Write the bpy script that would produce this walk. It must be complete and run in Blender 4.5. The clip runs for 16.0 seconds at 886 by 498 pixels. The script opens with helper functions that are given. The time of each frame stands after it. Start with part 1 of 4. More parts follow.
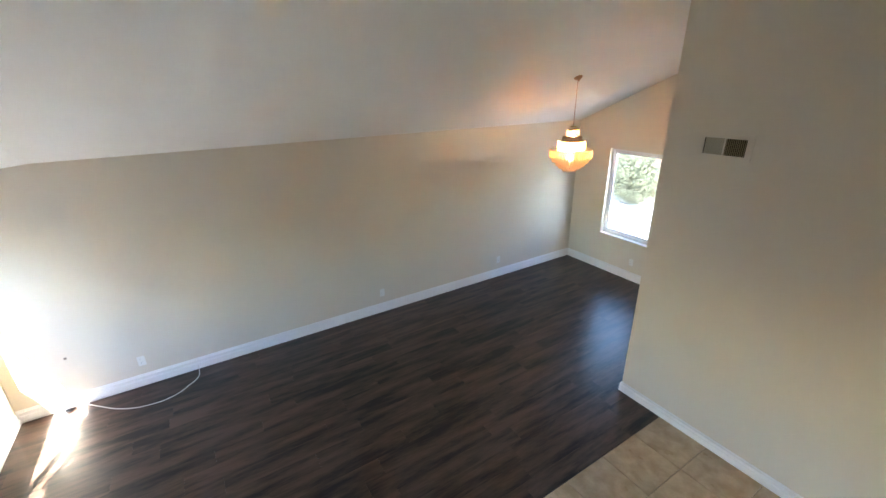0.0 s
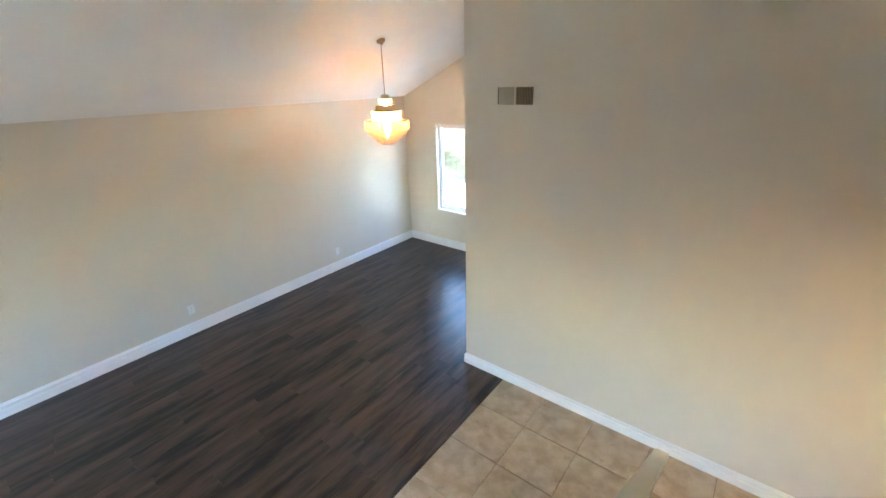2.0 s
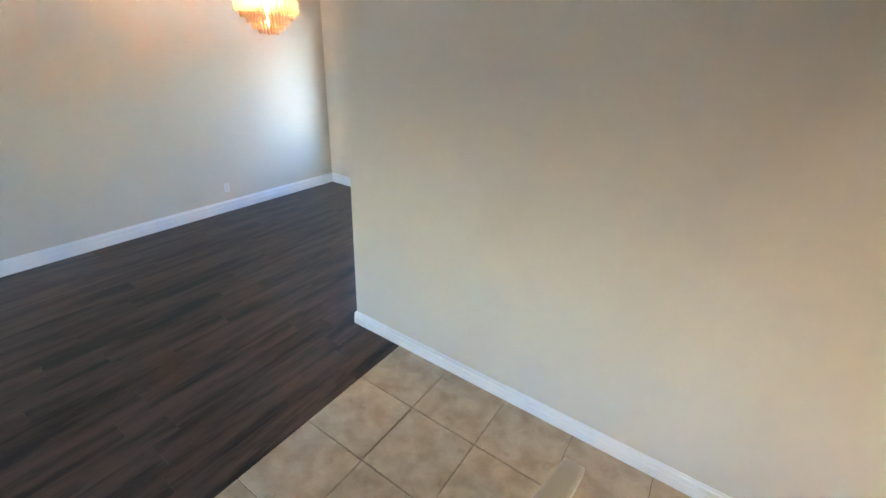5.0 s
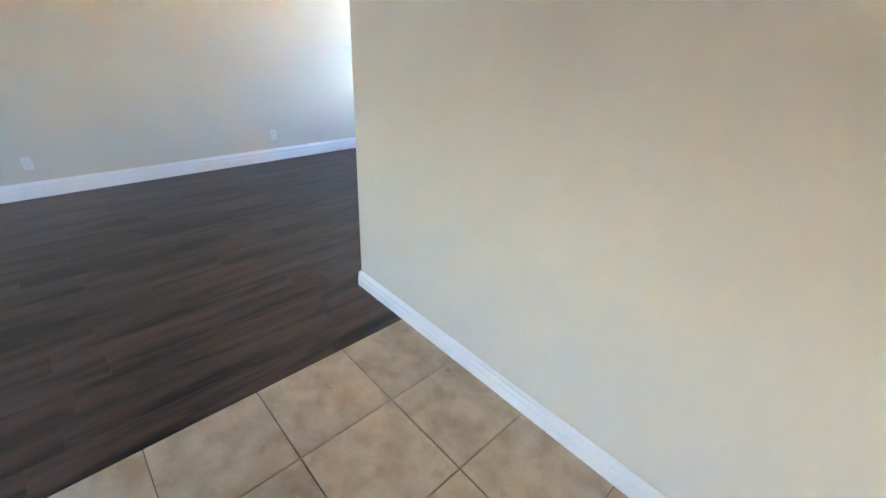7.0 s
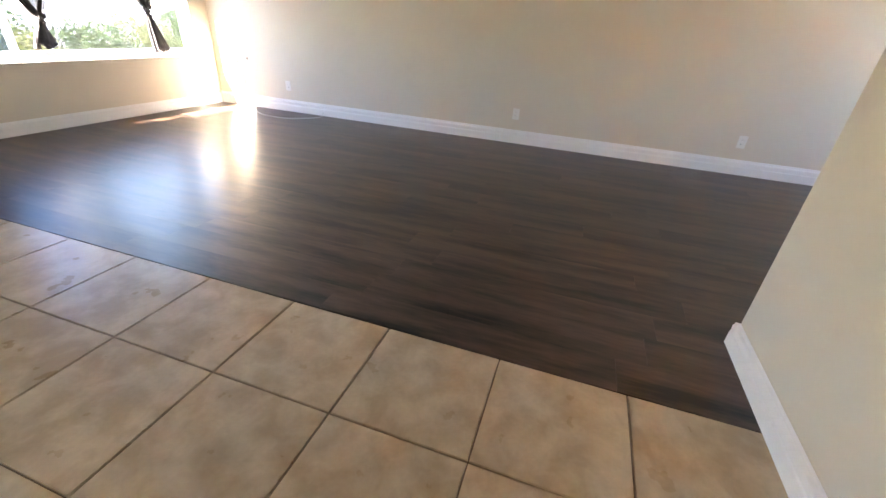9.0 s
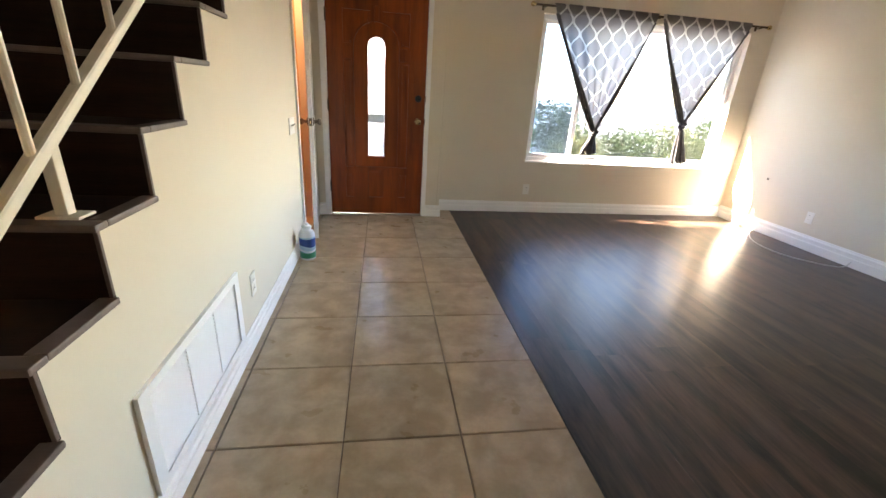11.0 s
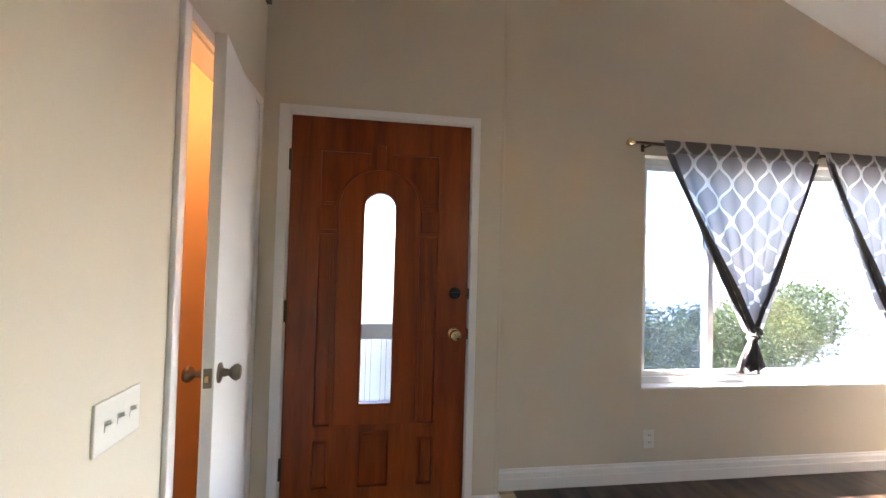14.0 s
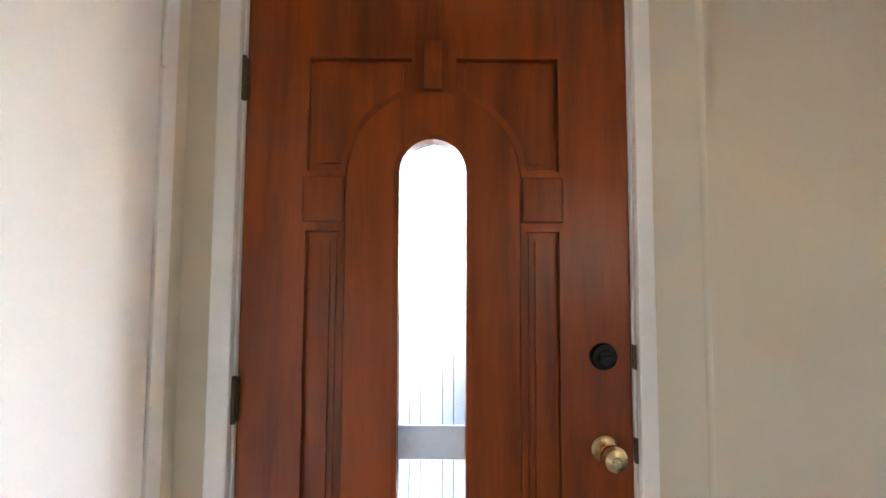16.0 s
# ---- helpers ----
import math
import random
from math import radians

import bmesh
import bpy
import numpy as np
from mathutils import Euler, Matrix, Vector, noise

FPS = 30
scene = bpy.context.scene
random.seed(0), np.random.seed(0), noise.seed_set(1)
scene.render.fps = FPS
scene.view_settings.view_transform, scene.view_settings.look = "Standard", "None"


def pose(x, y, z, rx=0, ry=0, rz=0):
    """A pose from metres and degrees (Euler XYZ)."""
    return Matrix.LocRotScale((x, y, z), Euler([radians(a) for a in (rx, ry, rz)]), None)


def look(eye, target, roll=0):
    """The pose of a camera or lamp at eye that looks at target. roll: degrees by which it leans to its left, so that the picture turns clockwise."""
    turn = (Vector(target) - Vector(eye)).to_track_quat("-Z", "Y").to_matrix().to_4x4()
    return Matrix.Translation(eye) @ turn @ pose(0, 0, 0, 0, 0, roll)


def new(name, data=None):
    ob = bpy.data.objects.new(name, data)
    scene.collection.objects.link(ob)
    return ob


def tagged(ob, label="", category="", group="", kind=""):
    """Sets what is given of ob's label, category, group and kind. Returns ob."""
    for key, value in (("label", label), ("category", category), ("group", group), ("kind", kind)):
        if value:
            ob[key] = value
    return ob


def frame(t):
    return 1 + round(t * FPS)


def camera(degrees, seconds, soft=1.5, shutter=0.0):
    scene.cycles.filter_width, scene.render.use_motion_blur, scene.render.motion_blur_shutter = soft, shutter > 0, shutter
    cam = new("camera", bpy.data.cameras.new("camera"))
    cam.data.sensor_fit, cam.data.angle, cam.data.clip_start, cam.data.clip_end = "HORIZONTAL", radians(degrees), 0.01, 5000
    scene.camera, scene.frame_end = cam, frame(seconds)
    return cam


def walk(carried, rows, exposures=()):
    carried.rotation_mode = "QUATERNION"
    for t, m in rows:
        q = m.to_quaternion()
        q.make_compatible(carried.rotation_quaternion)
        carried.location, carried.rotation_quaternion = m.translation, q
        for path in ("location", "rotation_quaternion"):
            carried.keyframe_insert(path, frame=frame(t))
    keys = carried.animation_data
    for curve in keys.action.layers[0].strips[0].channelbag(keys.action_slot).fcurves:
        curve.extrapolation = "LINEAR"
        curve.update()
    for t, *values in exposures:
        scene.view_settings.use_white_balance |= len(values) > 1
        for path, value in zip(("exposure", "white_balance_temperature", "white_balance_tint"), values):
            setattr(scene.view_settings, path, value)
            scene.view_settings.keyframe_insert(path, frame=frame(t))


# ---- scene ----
cam = camera(94.8, 16.0)
PATH = [
    (0, (-1.568, 3.488, 3.115), (0.013, 2.513, 2.374), -1.0),
    (0.5, (-1.659, 3.265, 3.043), (-0.34, 1.965, 2.289), -0.8),
    (1, (-1.66, 3.141, 2.983), (-0.521, 1.644, 2.305), -0.8),
    (1.5, (-1.57, 3.002, 2.839), (-0.447, 1.546, 2.05), -0.5),
    (2, (-1.594, 2.895, 2.779), (-0.441, 1.452, 2.012), -1.7),
    (2.5, (-1.683, 2.763, 2.648), (-0.449, 1.392, 1.875), -0.8),
    (3, (-1.687, 2.637, 2.575), (-0.411, 1.29, 1.827), -0.8),
    (3.5, (-1.603, 2.469, 2.471), (-0.455, 1.047, 1.659), 1.2),
    (4, (-1.61, 2.285, 2.385), (-0.478, 0.84, 1.591), 0.0),
    (4.5, (-1.645, 2.109, 2.24), (-0.631, 0.663, 1.301), 0.5),
    (5, (-1.576, 1.925, 2.086), (-0.614, 0.417, 1.191), 3.3),
    (7.5, (-1.53, 1.096, 1.436), (-0.117, 0.009, 0.53), 2.4),
    (8, (-1.401, 0.976, 1.309), (0.267, 0.158, 0.57), 2.8),
    (8.5, (-1.312, 0.855, 1.189), (0.526, 0.787, 0.403), 3.7),
    (9, (-1.192, 0.772, 1.089), (0.492, 1.28, 0.136), 4.2),
    (9.5, (-1.052, 0.775, 1.127), (0.321, 1.86, 0.159), 0.8),
    (10, (-0.926, 0.753, 1.149), (-0.062, 2.298, 0.217), 2.2),
    (10.2, (-0.896, 0.768, 1.172), (-0.246, 2.416, 0.244), 2.0),
    (12.3, (-0.64, 1.875, 1.389), (-0.471, 3.857, 1.185), 3.9),
    (12.5, (-0.661, 2.019, 1.402), (-0.467, 4.005, 1.264), 4.2),
    (13, (-0.698, 2.403, 1.406), (-0.538, 4.396, 1.343), 1.9),
    (13.5, (-0.743, 2.75, 1.406), (-0.559, 4.738, 1.527), 2.7),
    (14, (-0.799, 3.121, 1.364), (-0.515, 5.1, 1.407), 1.6),
    (14.5, (-0.758, 3.446, 1.364), (-0.641, 5.442, 1.311), -0.9),
    (15, (-0.804, 3.781, 1.339), (-0.583, 5.768, 1.265), -0.6),
    (15.5, (-0.835, 4.11, 1.364), (-0.631, 6.097, 1.475), -2.1),
    (16, (-0.806, 4.281, 1.374), (-0.796, 6.278, 1.485), 0.3),
]
walk(cam, [(t, look(e, a, r)) for t, e, a, r in PATH], [(0, 7.69, 6500, 11), (0.5, 8.02, 6500, 10), (2, 8.28, 6250, 9), (3.5, 8.22, 6050, 10), (5, 8.22, 5900, 10), (8.0, 8.42, 5750, 11), (8.5, 8.16, 6250, 14), (9, 8.02, 7600, 20), (9.5, 8.27, 7800, 20), (10, 7.97, 8000, 18), (12.5, 7.33, 7850, 19), (13.5, 7.4, 7350, 20), (14.5, 7.4, 7000, 23), (15, 7.6, 6900, 22), (15.5, 7.92, 7300, 21), (16, 8.12, 6900, 19)])


# ---- plan, metres ----
XL = 3.455      # long party wall
XB = -1.412     # wall under the stairs
XW = -2.45      # outer stair wall
YF = 5.487      # window wall
YW = 5.235      # entry door wall
XJ = -0.165     # jog between the two
YD = -2.485     # dining wall
ZL, SLOPE = 2.540, 0.44
RISE, GO, Y1 = 0.1878, 0.257, 0.981
Z2 = 14 * RISE


def roof(x):
    return ZL + SLOPE * (XL - x)


# ---- light ----
world = bpy.data.worlds.new("sky")
scene.world = world
world.use_nodes = True
wn = world.node_tree
sky = wn.nodes.new("ShaderNodeTexSky")
sky.sky_type = 'NISHITA'
sky.sun_disc = False
sky.dust_density = 0.0
SUN = Vector((-2.6, 1.0, 2.25)).normalized()
sky.sun_elevation = math.asin(SUN.z)
sky.sun_rotation = math.atan2(SUN.x, SUN.y)
wn.links.new(sky.outputs[0], wn.nodes["Background"].inputs[0])
wn.nodes["Background"].inputs[1].default_value = 0.08

sun = new("sun", bpy.data.lights.new("sun", 'SUN'))
sun.data.energy, sun.data.angle, sun.data.color = 1.05, radians(0.53), (1.0, 0.98, 0.94)
sun.matrix_world = look(SUN * 30, (0, 0, 0))


def portal(name, m, w, h):
    lamp = new(name, bpy.data.lights.new(name, 'AREA'))
    lamp.data.shape, lamp.data.size, lamp.data.size_y = 'RECTANGLE', w, h
    lamp.data.cycles.is_portal = True
    lamp.matrix_world = m


portal("window_portal", look((2.0, 5.66, 1.31), (2.0, 0, 1.31)), 2.4, 1.5)
portal("dining_portal", look((2.32, -2.62, 1.39), (2.32, 0, 1.39)), 0.96, 1.5)


def bulb(name, place, watts, colour, size):
    lamp = new(name, bpy.data.lights.new(name, 'POINT'))
    lamp.data.energy, lamp.data.color, lamp.data.shadow_soft_size = watts, colour, size
    lamp.location = place


bulb("chandelier_bulb", (1.97, -0.59, 2.425), 0.52, (1.0, 0.74, 0.52), 0.05)
bulb("chandelier_bulb", (1.97, -0.59, 2.56), 0.04, (1.0, 0.75, 0.53), 0.03)
bulb("chandelier_bulb", (1.97, -0.59, 2.29), 0.20, (1.0, 0.74, 0.52), 0.04)
bulb("chandelier_bulb", (1.97, -0.59, 2.185), 0.05, (1.0, 0.75, 0.56), 0.03)
# unseen lamp added to fill the stub wall with warm side light
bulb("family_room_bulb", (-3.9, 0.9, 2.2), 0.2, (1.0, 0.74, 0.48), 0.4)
bulb("closet_bulb", (-1.72, 4.75, 2.12), 0.085, (1.0, 0.58, 0.30), 0.10)


# ---- materials ----
def material(name, colour, rough=0.6, metal=0.0, var=0.1, scale=3.0, fine=60.0, bump=0.05, dist=0.002, spec=0.5, random_value=0.0, stretch=(1, 1, 1), island=False):
    """Principled surface, with colour variation at two scales and a fine relief."""
    m = bpy.data.materials.new(name)
    m.use_nodes = True
    t = m.node_tree
    n, l = t.nodes, t.links
    p = n["Principled BSDF"]
    p.inputs["Metallic"].default_value = metal
    p.inputs["Specular IOR Level"].default_value = spec
    geo = n.new("ShaderNodeTexCoord")
    mp = n.new("ShaderNodeMapping")
    mp.inputs["Scale"].default_value = stretch
    l.new(geo.outputs["Object"], mp.inputs[0])
    a, b = n.new("ShaderNodeTexNoise"), n.new("ShaderNodeTexNoise")
    a.inputs["Scale"].default_value, a.inputs["Detail"].default_value = scale, 4
    b.inputs["Scale"].default_value, b.inputs["Detail"].default_value = fine, 3
    l.new(mp.outputs[0], a.inputs[0])
    l.new(mp.outputs[0], b.inputs[0])
    mix = n.new("ShaderNodeMath")
    mix.operation = 'MULTIPLY_ADD'
    l.new(a.outputs[0], mix.inputs[0])
    mix.inputs[1].default_value = 0.65
    half = n.new("ShaderNodeMath")
    half.operation = 'MULTIPLY'
    half.inputs[1].default_value = 0.35
    l.new(b.outputs[0], half.inputs[0])
    l.new(half.outputs[0], mix.inputs[2])
    val = n.new("ShaderNodeMapRange")
    val.inputs[1].default_value, val.inputs[2].default_value = 0.3, 0.7
    val.inputs[3].default_value, val.inputs[4].default_value = 1 - var, 1 + var
    l.new(mix.outputs[0], val.inputs[0])
    hsv = n.new("ShaderNodeHueSaturation")
    hsv.inputs["Color"].default_value = (*colour, 1)
    if random_value or island:
        src = n.new("ShaderNodeNewGeometry" if island else "ShaderNodeObjectInfo")
        rv = n.new("ShaderNodeMapRange")
        rv.inputs[3].default_value, rv.inputs[4].default_value = 1 - random_value, 1 + random_value
        l.new(src.outputs["Random Per Island" if island else "Random"], rv.inputs[0])
        mul = n.new("ShaderNodeMath")
        mul.operation = 'MULTIPLY'
        l.new(val.outputs[0], mul.inputs[0])
        l.new(rv.outputs[0], mul.inputs[1])
        l.new(mul.outputs[0], hsv.inputs["Value"])
    else:
        l.new(val.outputs[0], hsv.inputs["Value"])
    l.new(hsv.outputs[0], p.inputs["Base Color"])
    rr = n.new("ShaderNodeMapRange")
    rr.inputs[3].default_value, rr.inputs[4].default_value = rough * 0.85, min(1, rough * 1.15)
    l.new(a.outputs[0], rr.inputs[0])
    l.new(rr.outputs[0], p.inputs["Roughness"])
    bp = n.new("ShaderNodeBump")
    bp.inputs["Strength"].default_value, bp.inputs["Distance"].default_value = bump, dist
    l.new(b.outputs[0], bp.inputs["Height"])
    l.new(bp.outputs[0], p.inputs["Normal"])
    return m


M_WALL = material("beige_wall_paint", (0.71, 0.64, 0.53), 0.75, var=0.025, scale=1.5, fine=220, bump=0.25, dist=0.0015, spec=0.3)
M_CEIL = material("ceiling_paint", (0.84, 0.83, 0.80), 0.85, var=0.02, fine=160, bump=0.3, dist=0.002, spec=0.2)
M_TRIM = material("white_trim_paint", (0.87, 0.86, 0.85), 0.38, var=0.02, fine=90, bump=0.04)
M_PLASTIC = material("white_plastic", (0.80, 0.78, 0.73), 0.35, var=0.02, bump=0.02)
M_FRAME = material("white_vinyl_frame", (0.80, 0.81, 0.82), 0.4, var=0.02, bump=0.02)
M_SLOT = material("slot_shade", (0.03, 0.03, 0.03), 0.6, var=0.05)
M_GROUT = material("brown_grout", (0.17, 0.118, 0.082), 0.9, var=0.25, fine=200, bump=0.3)
M_SUB = material("floor_underlay", (0.02, 0.016, 0.013), 0.9)
M_BRASS = material("brass", (0.75, 0.58, 0.33), 0.25, 1.0, var=0.1, bump=0.03)
M_NICKEL = material("brushed_nickel", (0.24, 0.205, 0.165), 0.32, 1.0, var=0.1, bump=0.03)
M_BLACK = material("black_metal", (0.015, 0.015, 0.017), 0.4, 0.6, var=0.1)
M_BRONZE = material("dark_bronze", (0.09, 0.065, 0.04), 0.4, 0.9, var=0.15)
M_COPPER = material("aged_copper", (0.42, 0.23, 0.12), 0.35, 0.9, var=0.15)
M_RAIL = material("cream_rail_paint", (0.78, 0.73, 0.62), 0.45, var=0.03, fine=80, bump=0.06)
M_VENT = material("painted_register", (0.44, 0.38, 0.27), 0.5, var=0.04)
M_VENTDARK = material("register_duct_shade", (0.06, 0.045, 0.02), 0.8, var=0.2)
M_BOTTLE = material("white_bottle_plastic", (0.80, 0.82, 0.84), 0.3, var=0.02)
M_LABEL_BLUE = material("blue_label", (0.012, 0.055, 0.24), 0.35, var=0.1)
M_LABEL_GREEN = material("green_label", (0.015, 0.25, 0.13), 0.35, var=0.1)
M_LABEL_PALE = material("pale_blue_label", (0.36, 0.55, 0.68), 0.35, var=0.1)
M_CABLE = material("grey_white_cable", (0.62, 0.62, 0.60), 0.45, var=0.05)
M_CLOSET = material("peach_closet_paint", (0.66, 0.45, 0.26), 0.7, var=0.02, fine=200, bump=0.2, spec=0.3)
M_TREAD = material("dark_vinyl_tread", (0.024, 0.010, 0.007), 0.65, spec=0.12, var=0.45, scale=4, fine=45, bump=0.15, stretch=(0.35, 6, 6), random_value=0.15)
M_NOSE = material("brown_stair_nosing", (0.13, 0.095, 0.088), 0.5, var=0.2, scale=6, stretch=(0.5, 4, 4))
M_GROUND = material("pale_concrete", (0.62, 0.60, 0.55), 0.9, var=0.12, scale=0.7, fine=30, bump=0.3)
M_LEAF = material("shrub_leaves", (0.05, 0.08, 0.022), 0.55, var=0.3, scale=2, random_value=0.28, spec=0.15, island=True)
M_LEAF2 = material("yellow_green_leaves", (0.10, 0.11, 0.028), 0.5, var=0.3, scale=2, random_value=0.28, spec=0.15, island=True)
# darker, bluer leaves carry the hedge's shade in their colour
M_LEAF3 = material("shade_blue_leaves", (0.03, 0.05, 0.048), 0.6, var=0.3, scale=2, random_value=0.28, spec=0.15, island=True)
# pale olive: the washed-out daylight is put into the leaf colour
M_LEAF4 = material("haze_paled_leaves", (0.12, 0.125, 0.07), 0.6, var=0.3, scale=2, random_value=0.28, spec=0.15, island=True)
M_BARK = material("bark", (0.16, 0.12, 0.085), 0.9, var=0.3, scale=8, fine=60, bump=0.6, dist=0.01)
M_FENCE = material("brown_fence_wood", (0.22, 0.13, 0.085), 0.8, var=0.25, scale=3, random_value=0.2, stretch=(3, 3, 0.4))
M_STUCCO = material("pale_stucco", (0.62, 0.58, 0.50), 0.9, var=0.06, fine=120, bump=0.4)


def wood(name, dark, light, rough, axis, grain=18.0, rnd=0.25, coat=0.0, bands=0.55, lo=0.36, hi=0.72, spec=0.5, along=0.09):
    """Wood with long grain along axis, streaks and pores, each board of its own shade."""
    m = bpy.data.materials.new(name)
    m.use_nodes = True
    t = m.node_tree
    n, l = t.nodes, t.links
    p = n["Principled BSDF"]
    tc = n.new("ShaderNodeTexCoord")
    info = n.new("ShaderNodeObjectInfo")
    off = n.new("ShaderNodeVectorMath")
    off.operation = 'SCALE'
    off.inputs[0].default_value = (37.0, 53.0, 19.0)
    l.new(info.outputs["Random"], off.inputs["Scale"])
    add = n.new("ShaderNodeVectorMath")
    l.new(tc.outputs["Object"], add.inputs[0])
    l.new(off.outputs[0], add.inputs[1])
    mp = n.new("ShaderNodeMapping")
    mp.inputs["Scale"].default_value = [along if i == axis else 1.0 for i in range(3)]
    l.new(add.outputs[0], mp.inputs[0])
    big, mid, fine = (n.new("ShaderNodeTexNoise") for _ in range(3))
    for tex, s, d in ((big, grain * 0.35, 3), (mid, grain, 5), (fine, grain * 7, 3)):
        tex.inputs["Scale"].default_value, tex.inputs["Detail"].default_value = s, d
        l.new(mp.outputs[0], tex.inputs[0])
    big.inputs["Distortion"].default_value = 1.2
    m1 = n.new("ShaderNodeMath")
    m1.operation = 'MULTIPLY_ADD'
    l.new(big.outputs[0], m1.inputs[0])
    m1.inputs[1].default_value = bands
    m2 = n.new("ShaderNodeMath")
    m2.operation = 'MULTIPLY_ADD'
    l.new(mid.outputs[0], m2.inputs[0])
    m2.inputs[1].default_value = 0.75 - bands * 0.5
    m3 = n.new("ShaderNodeMath")
    m3.operation = 'MULTIPLY'
    m3.inputs[1].default_value = 0.18
    l.new(fine.outputs[0], m3.inputs[0])
    l.new(m3.outputs[0], m2.inputs[2])
    l.new(m2.outputs[0], m1.inputs[2])
    ramp = n.new("ShaderNodeValToRGB")
    ramp.color_ramp.elements[0].position, ramp.color_ramp.elements[1].position = lo, hi
    ramp.color_ramp.elements[0].color, ramp.color_ramp.elements[1].color = (*dark, 1), (*light, 1)
    l.new(m1.outputs[0], ramp.inputs[0])
    hsv = n.new("ShaderNodeHueSaturation")
    rv = n.new("ShaderNodeMapRange")
    rv.inputs[3].default_value, rv.inputs[4].default_value = 1 - rnd, 1 + rnd
    l.new(info.outputs["Random"], rv.inputs[0])
    l.new(rv.outputs[0], hsv.inputs["Value"])
    l.new(ramp.outputs[0], hsv.inputs["Color"])
    l.new(hsv.outputs[0], p.inputs["Base Color"])
    rr = n.new("ShaderNodeMapRange")
    rr.inputs[3].default_value, rr.inputs[4].default_value = rough * 0.8, rough * 1.25
    l.new(mid.outputs[0], rr.inputs[0])
    l.new(rr.outputs[0], p.inputs["Roughness"])
    p.inputs["Specular IOR Level"].default_value = spec
    p.inputs["Coat Weight"].default_value = coat
    p.inputs["Coat Roughness"].default_value = 0.25
    bp = n.new("ShaderNodeBump")
    bp.inputs["Strength"].default_value, bp.inputs["Distance"].default_value = 0.12, 0.001
    l.new(mid.outputs[0], bp.inputs["Height"])
    l.new(bp.outputs[0], p.inputs["Normal"])
    return m


M_PLANK = wood("dark_brown_vinyl_plank", (0.0022, 0.0013, 0.0011), (0.088, 0.052, 0.036), 0.31, 1, grain=12, rnd=0.10, lo=0.46, hi=0.68, spec=0.40, along=0.13, bands=0.42)
M_DOOR = wood("red_mahogany_door", (0.078, 0.0125, 0.0014), (0.30, 0.056, 0.0055), 0.36, 2, grain=16, rnd=0.04, spec=0.3, coat=0.15)
M_CLOSETFLOOR = wood("warm_wood_floor", (0.12, 0.05, 0.02), (0.30, 0.14, 0.05), 0.4, 0)


def tile_material():
    m = material("mottled_beige_tile", (0.30, 0.205, 0.125), 0.29, var=0.10, scale=9, fine=70, bump=0.04, random_value=0.06)
    t = m.node_tree
    n, l = t.nodes, t.links
    hsv = next(x for x in n if x.type == 'HUE_SAT')
    tc = next(x for x in n if x.type == 'TEX_COORD')
    info = n.new("ShaderNodeObjectInfo")
    off = n.new("ShaderNodeVectorMath")
    off.operation = 'SCALE'
    off.inputs[0].default_value = (31.0, 17.0, 5.0)
    l.new(info.outputs["Random"], off.inputs["Scale"])
    add = n.new("ShaderNodeVectorMath")
    l.new(tc.outputs["Object"], add.inputs[0])
    l.new(off.outputs[0], add.inputs[1])
    cloud = n.new("ShaderNodeTexNoise")
    cloud.inputs["Scale"].default_value, cloud.inputs["Detail"].default_value, cloud.inputs["Distortion"].default_value = 8.0, 9, 0.3
    l.new(add.outputs[0], cloud.inputs[0])
    l.new(add.outputs[0], next(x for x in n if x.type == 'MAPPING').inputs[0])
    ramp = n.new("ShaderNodeValToRGB")
    e = ramp.color_ramp.elements
    e[0].position, e[0].color = 0.37, (0.40, 0.292, 0.184, 1)
    e[1].position, e[1].color = 0.65, (0.54, 0.418, 0.287, 1)
    l.new(cloud.outputs[0], ramp.inputs[0])
    l.new(ramp.outputs[0], hsv.inputs["Color"])
    return m


M_TILE = tile_material()


def glass_material(name, tint=(1, 1, 1), rough=0.0, haze=0.0, haze_colour=(0.70, 0.72, 0.70)):
    m = bpy.data.materials.new(name)
    m.use_nodes = True
    n, l = m.node_tree.nodes, m.node_tree.links
    p = n["Principled BSDF"]
    p.inputs["Base Color"].default_value = (*tint, 1)
    p.inputs["Transmission Weight"].default_value = 1.0
    p.inputs["Roughness"].default_value = rough
    p.inputs["IOR"].default_value = 1.3
    if rough == 0:
        clear, gloss, mix = n.new("ShaderNodeBsdfTransparent"), n.new("ShaderNodeBsdfGlossy"), n.new("ShaderNodeMixShader")
        clear.inputs[0].default_value = (*tint, 1)
        gloss.inputs["Roughness"].default_value = 0.02
        mix.inputs[0].default_value = 0.04
        l.new(clear.outputs[0], mix.inputs[1])
        l.new(gloss.outputs[0], mix.inputs[2])
        # translucent film whitens the view: daylight haze put onto the pane
        film, mix2 = n.new("ShaderNodeBsdfTranslucent"), n.new("ShaderNodeMixShader")
        film.inputs[0].default_value = (*haze_colour, 1)
        mix2.inputs[0].default_value = haze
        l.new(mix.outputs[0], mix2.inputs[1])
        l.new(film.outputs[0], mix2.inputs[2])
        l.new(mix2.outputs[0], n["Material Output"].inputs[0])
    return m


# clear panes, tinted here to dim the overbright outdoors
M_GLASS = glass_material("view_dimming_glass", (0.40, 0.405, 0.41), haze=0.003)
M_GLASS2 = glass_material("dining_dimming_glass", (0.42, 0.425, 0.43), haze=0.003)
M_SCREEN = glass_material("blue_grey_screen_glass", (0.22, 0.26, 0.30), haze=0.006, haze_colour=(0.55, 0.68, 0.85))
# darkened likewise, so the cames show against the daylight
M_FROST = glass_material("obscure_glass", (0.14, 0.145, 0.15), 0.5)
